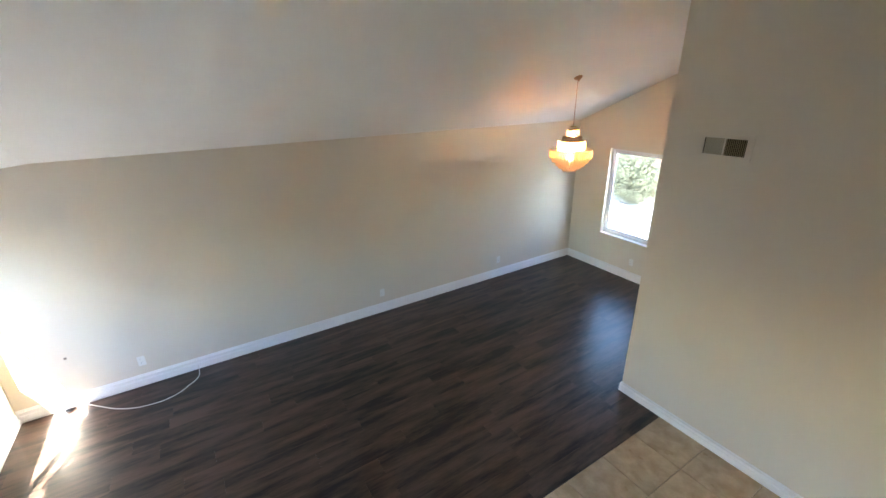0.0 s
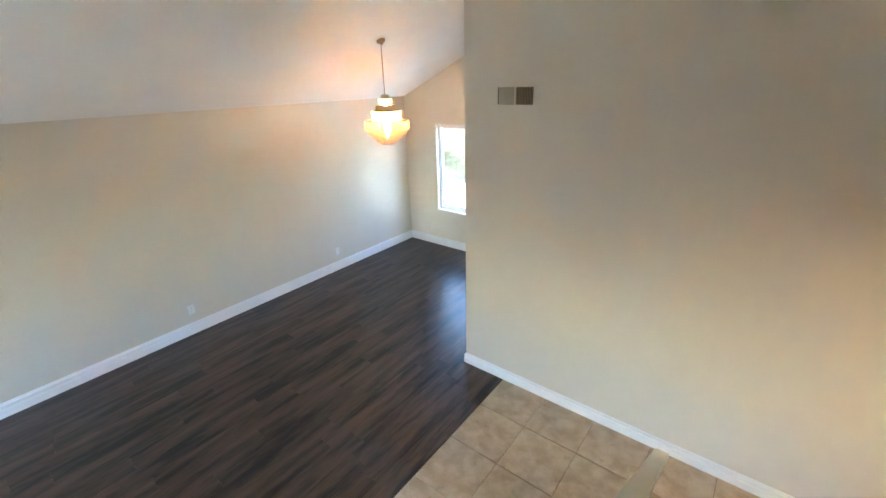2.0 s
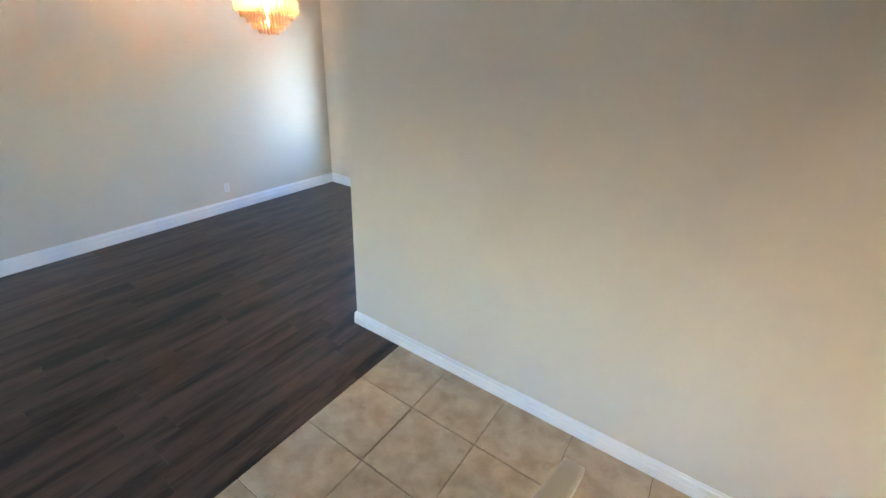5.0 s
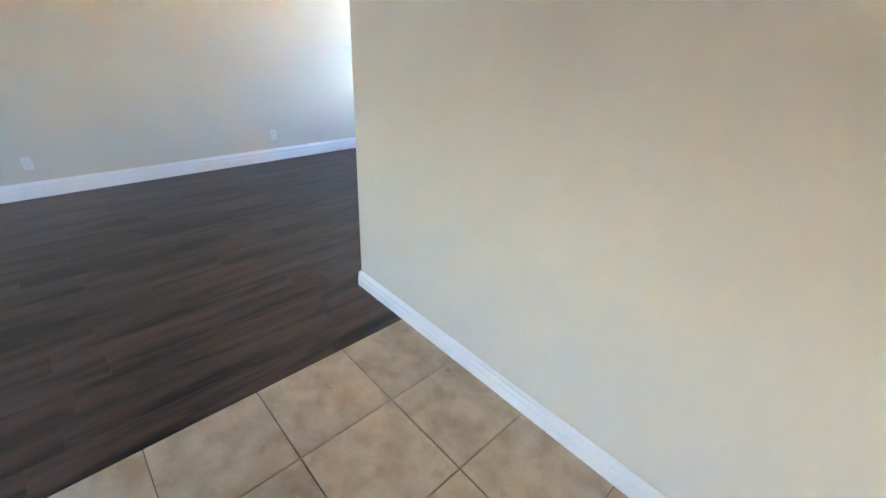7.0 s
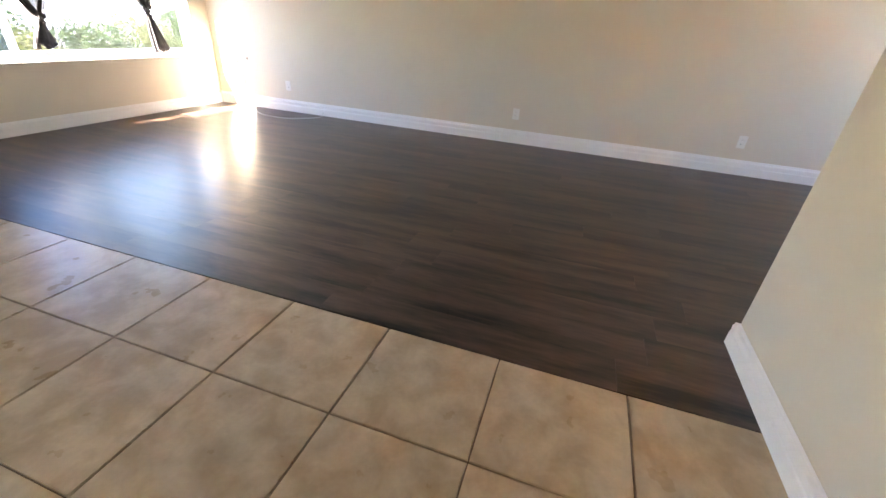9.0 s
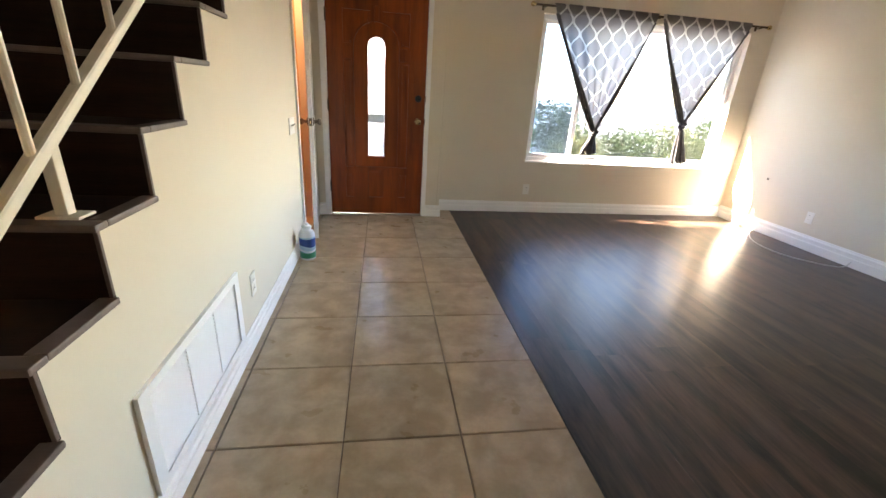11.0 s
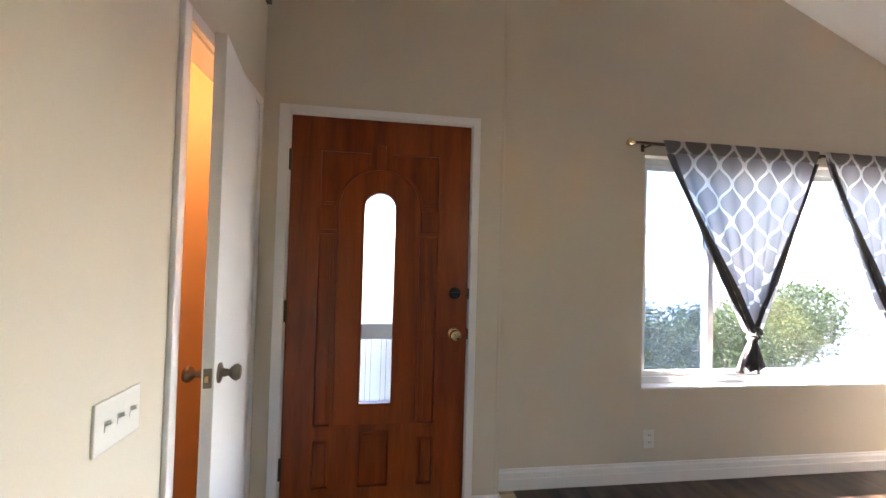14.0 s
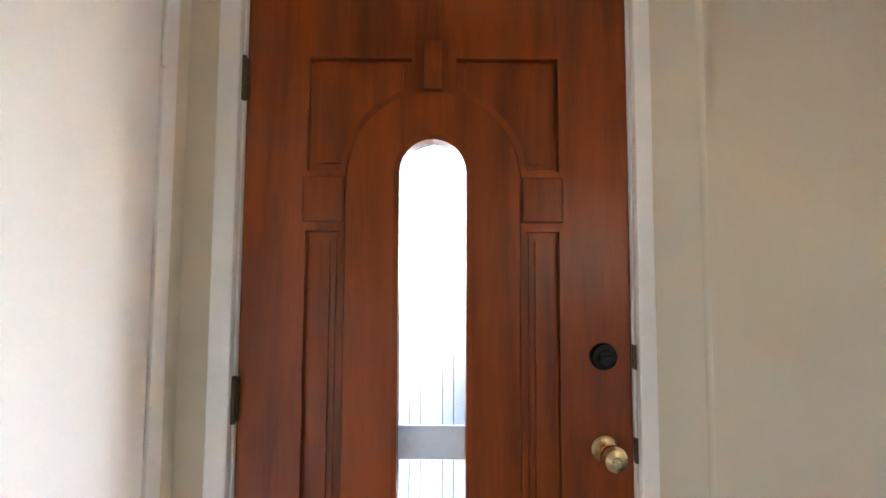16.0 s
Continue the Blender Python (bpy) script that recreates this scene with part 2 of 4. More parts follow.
# opaque pale blue in place of daylight coming through the band
M_BAND = material("blue_opaque_band", (0.66, 0.75, 0.90), 0.3, var=0.1)


def crystal_material():
    m = bpy.data.materials.new("amber_crystal")
    m.use_nodes = True
    t = m.node_tree
    n, l = t.nodes, t.links
    p = n["Principled BSDF"]
    p.inputs["Base Color"].default_value = (0.90, 0.74, 0.56, 1)
    p.inputs["Roughness"].default_value = 0.12
    tr = n.new("ShaderNodeBsdfTranslucent")
    tr.inputs[0].default_value = (0.86, 0.66, 0.45, 1)
    mx = n.new("ShaderNodeMixShader")
    mx.inputs[0].default_value = 0.7
    l.new(p.outputs[0], mx.inputs[1])
    l.new(tr.outputs[0], mx.inputs[2])
    l.new(mx.outputs[0], n["Material Output"].inputs[0])
    return m


M_CRYSTAL = crystal_material()


def curtain_material(name, thin):
    """Grey voile with a white ogee trellis, thin enough to pass light."""
    m = bpy.data.materials.new(name)
    m.use_nodes = True
    t = m.node_tree
    n, l = t.nodes, t.links
    p = n["Principled BSDF"]
    tc = n.new("ShaderNodeTexCoord")
    sep = n.new("ShaderNodeSeparateXYZ")
    l.new(tc.outputs["Object"], sep.inputs[0])

    def math_node(op, a, b=None, c=None):
        k = n.new("ShaderNodeMath")
        k.operation = op
        for i, v in enumerate((a, b, c)):
            if v is None:
                continue
            if isinstance(v, (int, float)):
                k.inputs[i].default_value = v
            else:
                l.new(v, k.inputs[i])
        return k.outputs[0]

    ph = math_node('MULTIPLY', math_node('COSINE', math_node('MULTIPLY', sep.outputs[2], 2 * math.pi / 0.235)), 0.228)
    u = math_node('DIVIDE', sep.outputs[0], 0.176)

    def gap(v):
        return math_node('ABSOLUTE', math_node('SUBTRACT', math_node('FRACT', v), 0.5))
    a = gap(math_node('SUBTRACT', u, ph))
    b = gap(math_node('ADD', math_node('ADD', u, 0.5), ph))
    line = math_node('LESS_THAN', math_node('MINIMUM', a, b), 0.064)
    weave = n.new("ShaderNodeTexNoise")
    weave.inputs["Scale"].default_value = 90
    l.new(tc.outputs["Object"], weave.inputs[0])
    mixc = n.new("ShaderNodeMix")
    mixc.data_type = 'RGBA'
    l.new(line, mixc.inputs[0])
    mixc.inputs[6].default_value, mixc.inputs[7].default_value = (0.15, 0.135, 0.13, 1), (0.56, 0.53, 0.50, 1)
    hsv = n.new("ShaderNodeHueSaturation")
    vr = n.new("ShaderNodeMapRange")
    vr.inputs[3].default_value, vr.inputs[4].default_value = 0.85, 1.15
    l.new(weave.outputs[0], vr.inputs[0])
    l.new(vr.outputs[0], hsv.inputs["Value"])
    l.new(mixc.outputs[2], hsv.inputs["Color"])
    l.new(hsv.outputs[0], p.inputs["Base Color"])
    p.inputs["Roughness"].default_value = 0.9
    back = n.new("ShaderNodeMix")
    back.data_type = 'RGBA'
    l.new(line, back.inputs[0])
    back.inputs[6].default_value, back.inputs[7].default_value = (0.36, 0.345, 0.365, 1), (0.78, 0.77, 0.77, 1)
    tr = n.new("ShaderNodeBsdfTranslucent")
    l.new(back.outputs[2], tr.inputs[0])
    mx = n.new("ShaderNodeMixShader")
    mx.inputs[0].default_value = thin
    l.new(p.outputs[0], mx.inputs[1])
    l.new(tr.outputs[0], mx.inputs[2])
    tp = n.new("ShaderNodeBsdfTransparent")
    mx2 = n.new("ShaderNodeMixShader")
    mx2.inputs[0].default_value = 0.01
    l.new(mx.outputs[0], mx2.inputs[1])
    l.new(tp.outputs[0], mx2.inputs[2])
    l.new(mx2.outputs[0], n["Material Output"].inputs[0])
    return m


M_CURTAIN = curtain_material("grey_trellis_voile", 0.45)
# same voile made nearly opaque, to darken the pocket that has no backlight
M_HEADER = curtain_material("unbacklit_trellis_voile", 0.05)
M_HEM = material("dark_grey_folded_voile", (0.10, 0.095, 0.10), 0.9, var=0.35, scale=25, fine=120, bump=0.3)


# ---- builders ----
def part(name, bm, mat, parent=None, label="", kind="", category="", group=""):
    me = bpy.data.meshes.new(name)
    bmesh.ops.recalc_face_normals(bm, faces=bm.faces)
    bm.to_mesh(me)
    bm.free()
    me.materials.append(mat)
    ob = new(name, me)
    ob.parent = parent
    return tagged(ob, label, category, group, kind)


def thing(name, place, label, category, group=""):
    ob = new(name)
    ob.empty_display_size = 0.1
    ob.location = place
    return tagged(ob, label, category, group)


def box(bm, x0, x1, y0, y1, z0, z1, bevel=0.0):
    r = bmesh.ops.create_cube(bm, size=1, matrix=Matrix.LocRotScale(((x0 + x1) / 2, (y0 + y1) / 2, (z0 + z1) / 2), None, (abs(x1 - x0), abs(y1 - y0), abs(z1 - z0))))
    if bevel:
        es = {e for v in r["verts"] for e in v.link_edges}
        bmesh.ops.bevel(bm, geom=list(es), offset=bevel, segments=2, affect='EDGES', profile=0.6)
    return bm


def boxed(x0, x1, y0, y1, z0, z1, bevel=0.0):
    return box(bmesh.new(), x0, x1, y0, y1, z0, z1, bevel)


def cyl(bm, a, b, r0, r1=None, seg=16):
    """A round bar from a to b."""
    a, b = Vector(a), Vector(b)
    d = b - a
    m = Matrix.Translation((a + b) / 2) @ d.to_track_quat('Z', 'Y').to_matrix().to_4x4()
    bmesh.ops.create_cone(bm, cap_ends=True, segments=seg, radius1=r0, radius2=r0 if r1 is None else r1, depth=d.length, matrix=m)
    return bm


def ball(bm, c, r, squash=(1, 1, 1), seg=16):
    bmesh.ops.create_uvsphere(bm, u_segments=seg, v_segments=max(6, seg // 2), radius=r, matrix=Matrix.LocRotScale(c, None, squash))
    return bm


def lathe(bm, profile, seg=24, m=None):
    """Turn a profile of (radius, height) about z."""
    rings = []
    for r, z in profile:
        rings.append([bm.verts.new((r * math.cos(2 * math.pi * i / seg), r * math.sin(2 * math.pi * i / seg), z)) for i in range(seg)])
    for a, b in zip(rings, rings[1:]):
        for i in range(seg):
            bm.faces.new((a[i], a[(i + 1) % seg], b[(i + 1) % seg], b[i]))
    bm.faces.new(rings[0])
    bm.faces.new(rings[-1])
    if m is not None:
        bmesh.ops.transform(bm, matrix=m, verts=[v for ring in rings for v in ring])
    return bm


def slab(axis, outline, holes, d0, d1, bm=None):
    """A flat body: a 2D outline with holes, from depth d0 to d1 along axis ('x': points are y, z; 'y': x, z; 'z': x, y)."""
    bm = bm or bmesh.new()

    def at(p, d):
        return {'x': (d, p[0], p[1]), 'y': (p[0], d, p[1]), 'z': (p[0], p[1], d)}[axis]
    edges, loops = [], []
    for ring in (outline, *holes):
        vs = [bm.verts.new(at(p, d0)) for p in ring]
        loops.append(vs)
        edges += [bm.edges.new((vs[i], vs[(i + 1) % len(vs)])) for i in range(len(vs))]
    faces = [g for g in bmesh.ops.triangle_fill(bm, use_beauty=True, edges=edges)["geom"] if isinstance(g, bmesh.types.BMFace)]
    ext = bmesh.ops.extrude_face_region(bm, geom=faces)
    v = Vector(at((0, 0), d1)) - Vector(at((0, 0), d0))
    bmesh.ops.translate(bm, vec=v, verts=[g for g in ext["geom"] if isinstance(g, bmesh.types.BMVert)])
    bmesh.ops.recalc_face_normals(bm, faces=bm.faces)
    return bm


def rect(x0, x1, z0, z1):
    return [(x0, z0), (x1, z0), (x1, z1), (x0, z1)]


def structure(name, bm, mat, label=""):
    return part(name, bm, mat, None, label, "structure")


# ---- shell ----
structure("wall_entry", slab('y', [(XW, -0.05), (XJ, -0.05), (XJ, roof(XJ) + 0.02), (XW, roof(XW) + 0.02)], [rect(-1.285, -0.350, 0.0, 2.072)], YW, YW + 0.16), M_WALL, "beige painted wall round the entry door")
structure("wall_jog", boxed(XJ - 0.12, XJ, YW + 0.16, YF + 0.14, -0.05, roof(XJ)), M_WALL, "beige painted return beside the entry")
structure("corner_bead", cyl(bmesh.new(), (XJ - 0.018, YW + 0.018, 0.0), (XJ - 0.018, YW + 0.018, roof(XJ) - 0.01), 0.0205, seg=24), M_WALL, "rounded plaster corner beside the entry")
WIN = (0.820, 3.175, 0.577, 2.052)
structure("wall_front", slab('y', [(XJ, -0.05), (XL + 0.14, -0.05), (XL + 0.14, roof(XL + 0.14) + 0.02), (XJ, roof(XJ) + 0.02)], [rect(*WIN)], YF, YF + 0.14), M_WALL, "beige painted wall with the wide front window")
structure("wall_long", boxed(XL, XL + 0.14, YD - 0.14, YF, -0.05, ZL + 0.03), M_WALL, "long plain beige painted wall")
DWIN = (1.860, 2.780, 0.660, 2.125)
structure("wall_dining", slab('y', [(0.05, -0.05), (XL, -0.05), (XL, roof(XL) + 0.02), (0.05, roof(0.05) + 0.02)], [rect(*DWIN)], YD - 0.14, YD), M_WALL, "beige painted dining end wall with a window")
structure("wall_dining_side", boxed(0.05, 0.19, YD, -0.133, -0.05, roof(0.19)), M_WALL, "plain beige wall closing the dining end")
structure("wall_stub", slab('y', [(XW, -0.05), (0.455, -0.05), (0.455, roof(0.455) + 0.02), (XW, roof(XW) + 0.02)], [], -0.133, -0.013), M_WALL, "tall beige wall at the foot of the stairs")
structure("wall_west", slab('x', rect(-0.133, YW + 0.16, -0.05, roof(XW)), [rect(-0.012, 0.93, -0.012, 2.10)], XW - 0.14, XW), M_WALL, "plain beige outer stair wall with an added opening at its foot")
# unseen room added beyond the opening, to hold the warm fill lamp
structure("wall_room_south", boxed(XW - 3.0, XW - 0.14, -0.133, -0.013, -0.05, 2.5), M_WALL, "plain beige wall of the added unseen room")
structure("wall_room_north", boxed(XW - 3.0, XW - 0.14, 2.6, 2.72, -0.05, 2.5), M_WALL, "plain beige wall of the added unseen room")
structure("wall_room_west", boxed(XW - 3.12, XW - 3.0, -0.133, 2.72, -0.05, 2.5), M_WALL, "plain beige end wall of the added unseen room")
structure("ceiling_room", boxed(XW - 3.0, XW - 0.14, -0.013, 2.6, 2.44, 2.5), M_CEIL, "plain white ceiling of the added unseen room")
structure("floor_room", boxed(XW - 3.0, XW, -0.013, 2.6, -0.05, -0.003), M_TILE, "beige tile floor of the added unseen room")
saw = [(Y1 + 0.006, 0.0)]
for k in range(14):
    saw += [(Y1 + k * GO + 0.006, (k + 1) * RISE - 0.017), (Y1 + (k + 1) * GO + 0.006, (k + 1) * RISE - 0.017)]
saw = saw[:-1] + [(YW, Z2 - 0.034), (YW, 0.0)]
structure("wall_stair", slab('x', saw, [rect(4.440, 5.130, 0.004, 2.062)], XB - 0.1, XB), M_WALL, "cream painted wall stepping up under the stairs")
cb = bmesh.new()
slab('y', [(XW - 0.14, roof(XW - 0.14)), (XL + 0.14, roof(XL + 0.14)), (XL + 0.14, roof(XL + 0.14) + 0.16), (XW - 0.14, roof(XW - 0.14) + 0.16)], [], YD - 0.14, YF + 0.14, cb)
structure("ceiling", cb, M_CEIL, "white textured vaulted ceiling sloping down to one side")
sof = bmesh.new()
drop = [(4.70, 0.003), (5.02, 0.042), (5.26, 0.074), (YF - 0.001, 0.098)]
rows = [[[sof.verts.new((x, y, roof(x) - d)) for x in (XJ + 0.001, XL - 0.001)], [sof.verts.new((x, y, roof(x) + 0.01)) for x in (XJ + 0.001, XL - 0.001)]] for y, d in drop]
for a, b in zip(rows, rows[1:]):
    sof.faces.new((a[0][0], a[0][1], b[0][1], b[0][0]))
    sof.faces.new((a[1][0], b[1][0], b[1][1], a[1][1]))
    sof.faces.new((a[0][0], b[0][0], b[1][0], a[1][0]))
    sof.faces.new((a[0][1], a[1][1], b[1][1], b[0][1]))
sof.faces.new((rows[0][0][0], rows[0][1][0], rows[0][1][1], rows[0][0][1]))
sof.faces.new((rows[-1][0][0], rows[-1][0][1], rows[-1][1][1], rows[-1][1][0]))
bmesh.ops.recalc_face_normals(sof, faces=sof.faces)
structure("ceiling_cove", sof, M_CEIL, "white plaster dip of the ceiling along the window wall")
structure("floor_upper", boxed(XW, XB - 0.001, Y1 + 13 * GO + 0.012, YW, Z2 - 0.17, Z2 - 0.004), M_TREAD, "dark upper landing floor")
structure("trim_landing", boxed(XB - 0.03, XB + 0.022, Y1 + 13 * GO, YW - 0.002, Z2 - 0.028, Z2 + 0.004, 0.004), M_NOSE, "dark edge trim of the upper landing")
# closet under the landing
structure("wall_closet_back", boxed(XW + 0.005, XW + 0.06, 4.36, YW, 0, 2.44), M_CLOSET, "peach painted closet wall")
structure("wall_closet_side", boxed(XW + 0.06, XB - 0.1, 4.30, 4.36, 0, 2.44), M_CLOSET, "peach painted closet side wall")
structure("wall_closet_front", boxed(XW + 0.06, XB - 0.1, YW - 0.03, YW - 0.004, 0, 2.44), M_CLOSET, "peach painted closet end wall")
structure("ceiling_closet", boxed(XW + 0.005, XB - 0.1, 4.30, YW, 2.40, 2.432), M_CLOSET, "peach closet ceiling")
structure("floor_closet", boxed(XW + 0.005, XB - 0.1, 4.30, YW, -0.04, 0.0), M_CLOSETFLOOR, "warm wood closet floor")
structure("baseboard_closet", boxed(XW + 0.06, XB - 0.1, YW - 0.045, YW - 0.03, 0, 0.1), M_TRIM, "white closet baseboard")


def baseboard(name, a, b, side, h=0.145, t=0.018):
    """A moulded skirting from a to b (x, y), thick towards side."""
    a, b = Vector((*a, 0)), Vector((*b, 0))
    n = Vector((*side, 0)).normalized()
    prof = [(0, 0), (t, 0), (t, h * 0.52), (t * 0.72, h * 0.56), (t * 0.72, h * 0.73), (t * 0.92, h * 0.77), (t * 0.85, h * 0.83), (t * 0.40, h * 0.89), (t * 0.34, h * 0.96), (t * 0.15, h), (0, h)]
    bm = bmesh.new()
    ends = [[bm.verts.new(p + n * d + Vector((0, 0, z))) for d, z in prof] for p in (a, b)]
    for i in range(len(prof)):
        j = (i + 1) % len(prof)
        bm.faces.new((ends[0][i], ends[0][j], ends[1][j], ends[1][i]))
    bm.faces.new(ends[0])
    bm.faces.new(ends[1])
    return structure(name, bm, M_TRIM, "white moulded baseboard")


baseboard("baseboard_long", (XL, YD), (XL, YF), (-1, 0))
baseboard("baseboard_front", (XJ + 0.016, YF), (XL - 0.018, YF), (0, -1), 0.122)
baseboard("baseboard_dining", (0.19, YD), (XL - 0.018, YD), (0, 1))
baseboard("baseboard_stub", (XW, -0.013), (0.455, -0.013), (0, 1), 0.114)
baseboard("baseboard_stub_end", (0.455, -0.133), (0.455, 0.005), (1, 0), 0.114)
baseboard("baseboard_stair", (XB, Y1 + 0.01), (XB, 4.398), (1, 0), 0.105)
baseboard("baseboard_entry_right", (-0.312, YW), (XJ, YW), (0, -1), 0.122)
baseboard("baseboard_jog", (XJ, YW - 0.016), (XJ, YF), (1, 0), 0.122)
baseboard("baseboard_entry_left", (XB + 0.016, YW), (-1.336, YW), (0, -1), 0.122)
baseboard("baseboard_closet_end", (XB, 5.172), (XB, YW), (1, 0), 0.105)


def casing(name, bars, label):
    bm = bmesh.new()
    for bar in bars:
        box(bm, *bar, 0.004)
    return structure(name, bm, M_TRIM, label)


casing("trim_entry_door", [(-1.334, -1.283, YW - 0.018, YW + 0.002, 0, 2.108), (-0.352, -0.312, YW - 0.018, YW + 0.002, 0, 2.108), (-1.283, -0.352, YW - 0.018, YW + 0.002, 2.070, 2.108)], "white casing round the entry door")
casing("jamb_entry_door", [(-1.285, -1.279, YW + 0.002, YW + 0.16, 0, 2.07), (-0.356, -0.350, YW + 0.002, YW + 0.16, 0, 2.07), (-1.279, -0.356, YW + 0.002, YW + 0.16, 2.066, 2.072)], "white entry door jamb")
casing("trim_closet_door", [(XB - 0.002, XB + 0.016, 4.398, 4.442, 0, 2.106), (XB - 0.002, XB + 0.016, 5.128, 5.172, 0, 2.106), (XB - 0.002, XB + 0.016, 4.442, 5.128, 2.060, 2.106)], "white casing round the closet door")
casing("jamb_closet_door", [(XB - 0.1, XB - 0.002, 4.440, 4.452, 0, 2.05), (XB - 0.1, XB - 0.002, 5.118, 5.130, 0, 2.05), (XB - 0.1, XB - 0.002, 4.440, 5.130, 2.05, 2.062)], "white closet door jamb")
structure("threshold", boxed(-1.279, -0.356, YW - 0.01, YW + 0.15, -0.004, 0.014, 0.004), M_NICKEL, "metal door threshold")


# ---- windows ----
def window(name, w, y_in, out, mullions, depth, label, screen=None, glass=M_GLASS):
    """A vinyl sliding window set in the wall; out is the way to the open air."""
    x0, x1, z0, z1 = w
    root = tagged(new(name), label, "window", "", "structure")
    f = 0.045
    ya, yb = sorted((y_in + out * depth, y_in + out * (depth + 0.055)))
    for nm, b in (("jamb", (x0, x0 + f, z0, z1)), ("jamb", (x1 - f, x1, z0, z1)), ("head", (x0 + f, x1 - f, z1 - f, z1)), ("sill_rail", (x0 + f, x1 - f, z0, z0 + f + 0.01))):
        part("window_frame_" + nm, boxed(b[0], b[1], ya, yb, b[2], b[3], 0.004), M_FRAME, root)
    xs = [x0 + f, *mullions, x1 - f]
    for m in mullions:
        part("mullion", boxed(m - 0.024, m + 0.024, ya + 0.004, yb + 0.002, z0 + f + 0.01, z1 - f, 0.004), M_FRAME, root)
    for i, (a, b) in enumerate(zip(xs, xs[1:])):
        yc = (ya + yb) / 2
        s = part("sash", slab('y', rect(a, b, z0 + f + 0.01, z1 - f), [rect(a + 0.028, b - 0.028, z0 + f + 0.045, z1 - f - 0.03)], yc - 0.014, yc + 0.014), M_FRAME, root)
        g = part("pane", boxed(a + 0.022, b - 0.022, yc - 0.002, yc + 0.002, z0 + f + 0.04, z1 - f - 0.025), M_SCREEN if i == screen else glass, s)
        g.visible_shadow = glass is M_GLASS2
    ys, yi = sorted((y_in - out * 0.012, y_in + out * depth))
    part("window_sill", boxed(x0 + 0.001, x1 - 0.001, ys, yi, z0 - 0.001, z0 + 0.012, 0.003), M_TRIM, root)
    return root


window("window_1", WIN, YF, 1, (1.360,), 0.07, "wide white vinyl sliding window with clear panes", 0)
window("window_2", DWIN, YD, -1, (), 0.06, "white vinyl dining window with a bright view", None, M_GLASS2)


# ---- stairs ----
stairs = thing("staircase", (XB - 0.5, Y1, 0), "dark vinyl-clad staircase with closed risers and pale side wall", "staircase")


def under(ob):
    """Keep a world-placed part where it is, under its thing."""
    ob.matrix_parent_inverse = Matrix.Translation(ob.parent.location).inverted()
    return ob


for k in range(14):
    y, z = Y1 + k * GO, k * RISE
    under(part("riser", boxed(XW + 0.002, XB + 0.002, y, y + 0.012, z + (0.0 if k == 0 else -0.004), z + RISE - 0.014), M_TREAD, stairs))
    if k < 13:
        t = under(part("tread", boxed(XW + 0.002, XB - 0.012, y + 0.012, y + GO + 0.012, z + RISE - 0.03, z + RISE - 0.003), M_TREAD, stairs))
        nb = bmesh.new()
        box(nb, XW + 0.002, XB + 0.014, y - 0.018, y + 0.030, z + RISE - 0.018, z + RISE, 0.005)
        part("nosing", nb, M_NOSE, t, "brown rounded stair nosing").matrix_parent_inverse = t.matrix_parent_inverse @ Matrix.Identity(4)
        sb = boxed(XB - 0.03, XB + 0.014, y + 0.031, y + GO + 0.006, z + RISE - 0.018, z + RISE, 0.005)
        part("side_nosing", sb, M_NOSE, t)
    under(part("corner_trim", boxed(XB - 0.004, XB + 0.006, y - 0.003, y + 0.007, z + 0.002, z + RISE - 0.019, 0.002), M_NOSE, stairs))
top = bmesh.new()
box(top, XW + 0.002, XB - 0.03, Y1 + 13 * GO - 0.024, Y1 + 13 * GO + 0.03, Z2 - 0.028, Z2, 0.006)
under(part("landing_nosing", top, M_NOSE, stairs))
for ob in list(stairs.children):
    for c in ob.children:
        c.matrix_parent_inverse = Matrix.Identity(4)

# ---- stair railing ----
XR, PITCH = -1.495, RISE / GO
rail = thing("stair_railing", (XR, 0.95, 0.187), "cream painted metal stair railing with flat handrail", "railing")


def nose_z(y):
    return RISE + (y - (Y1 - 0.024)) * PITCH


def sloped(y0, y1, dz, w, h, x=XR, bevel=0.008):
    """A bar along the pitch of the stairs, its top dz above the nosings."""
    z0, z1 = nose_z(y0) + dz, nose_z(y1) + dz
    L = math.hypot(y1 - y0, z1 - z0)
    bm = boxed(-w / 2, w / 2, -L / 2, L / 2, -h, 0, bevel)
    bmesh.ops.transform(bm, matrix=Matrix.Translation((x, (y0 + y1) / 2, (z0 + z1) / 2)) @ Matrix.Rotation(math.atan2(z1 - z0, y1 - y0), 4, 'X'), verts=bm.verts)
    return bm


YT = Y1 + 13 * GO + 0.05
HAND, LOW = 0.735, 0.135
under(part("handrail", sloped(0.93, YT, HAND, 0.072, 0.035, bevel=0.010), M_RAIL, rail, "flat cream handrail with rounded end"))
under(part("bottom_rail", sloped(1.02, YT, LOW, 0.03, 0.032), M_RAIL, rail))
y = 1.06
while y < YT:
    under(part("baluster", cyl(bmesh.new(), (XR, y, nose_z(y) + LOW - 0.01), (XR, y, nose_z(y) + HAND - 0.03), 0.010, seg=10), M_RAIL, rail))
    y += 0.19
for n in (1, 5, 10):
    yy = Y1 + (n - 1) * GO + 0.05
    leg = under(part("leg", boxed(XR - 0.014, XR + 0.014, yy - 0.014, yy + 0.014, n * RISE + 0.006, nose_z(yy) + LOW - 0.02, 0.003), M_RAIL, rail))
    plate = part("foot_plate", boxed(XR - 0.045, XR + 0.045, yy - 0.03, yy + 0.03, n * RISE, n * RISE + 0.007, 0.002), M_RAIL, leg)
brail = thing("landing_railing", (XR, 4.7, Z2), "cream painted railing along the upper landing", "railing")
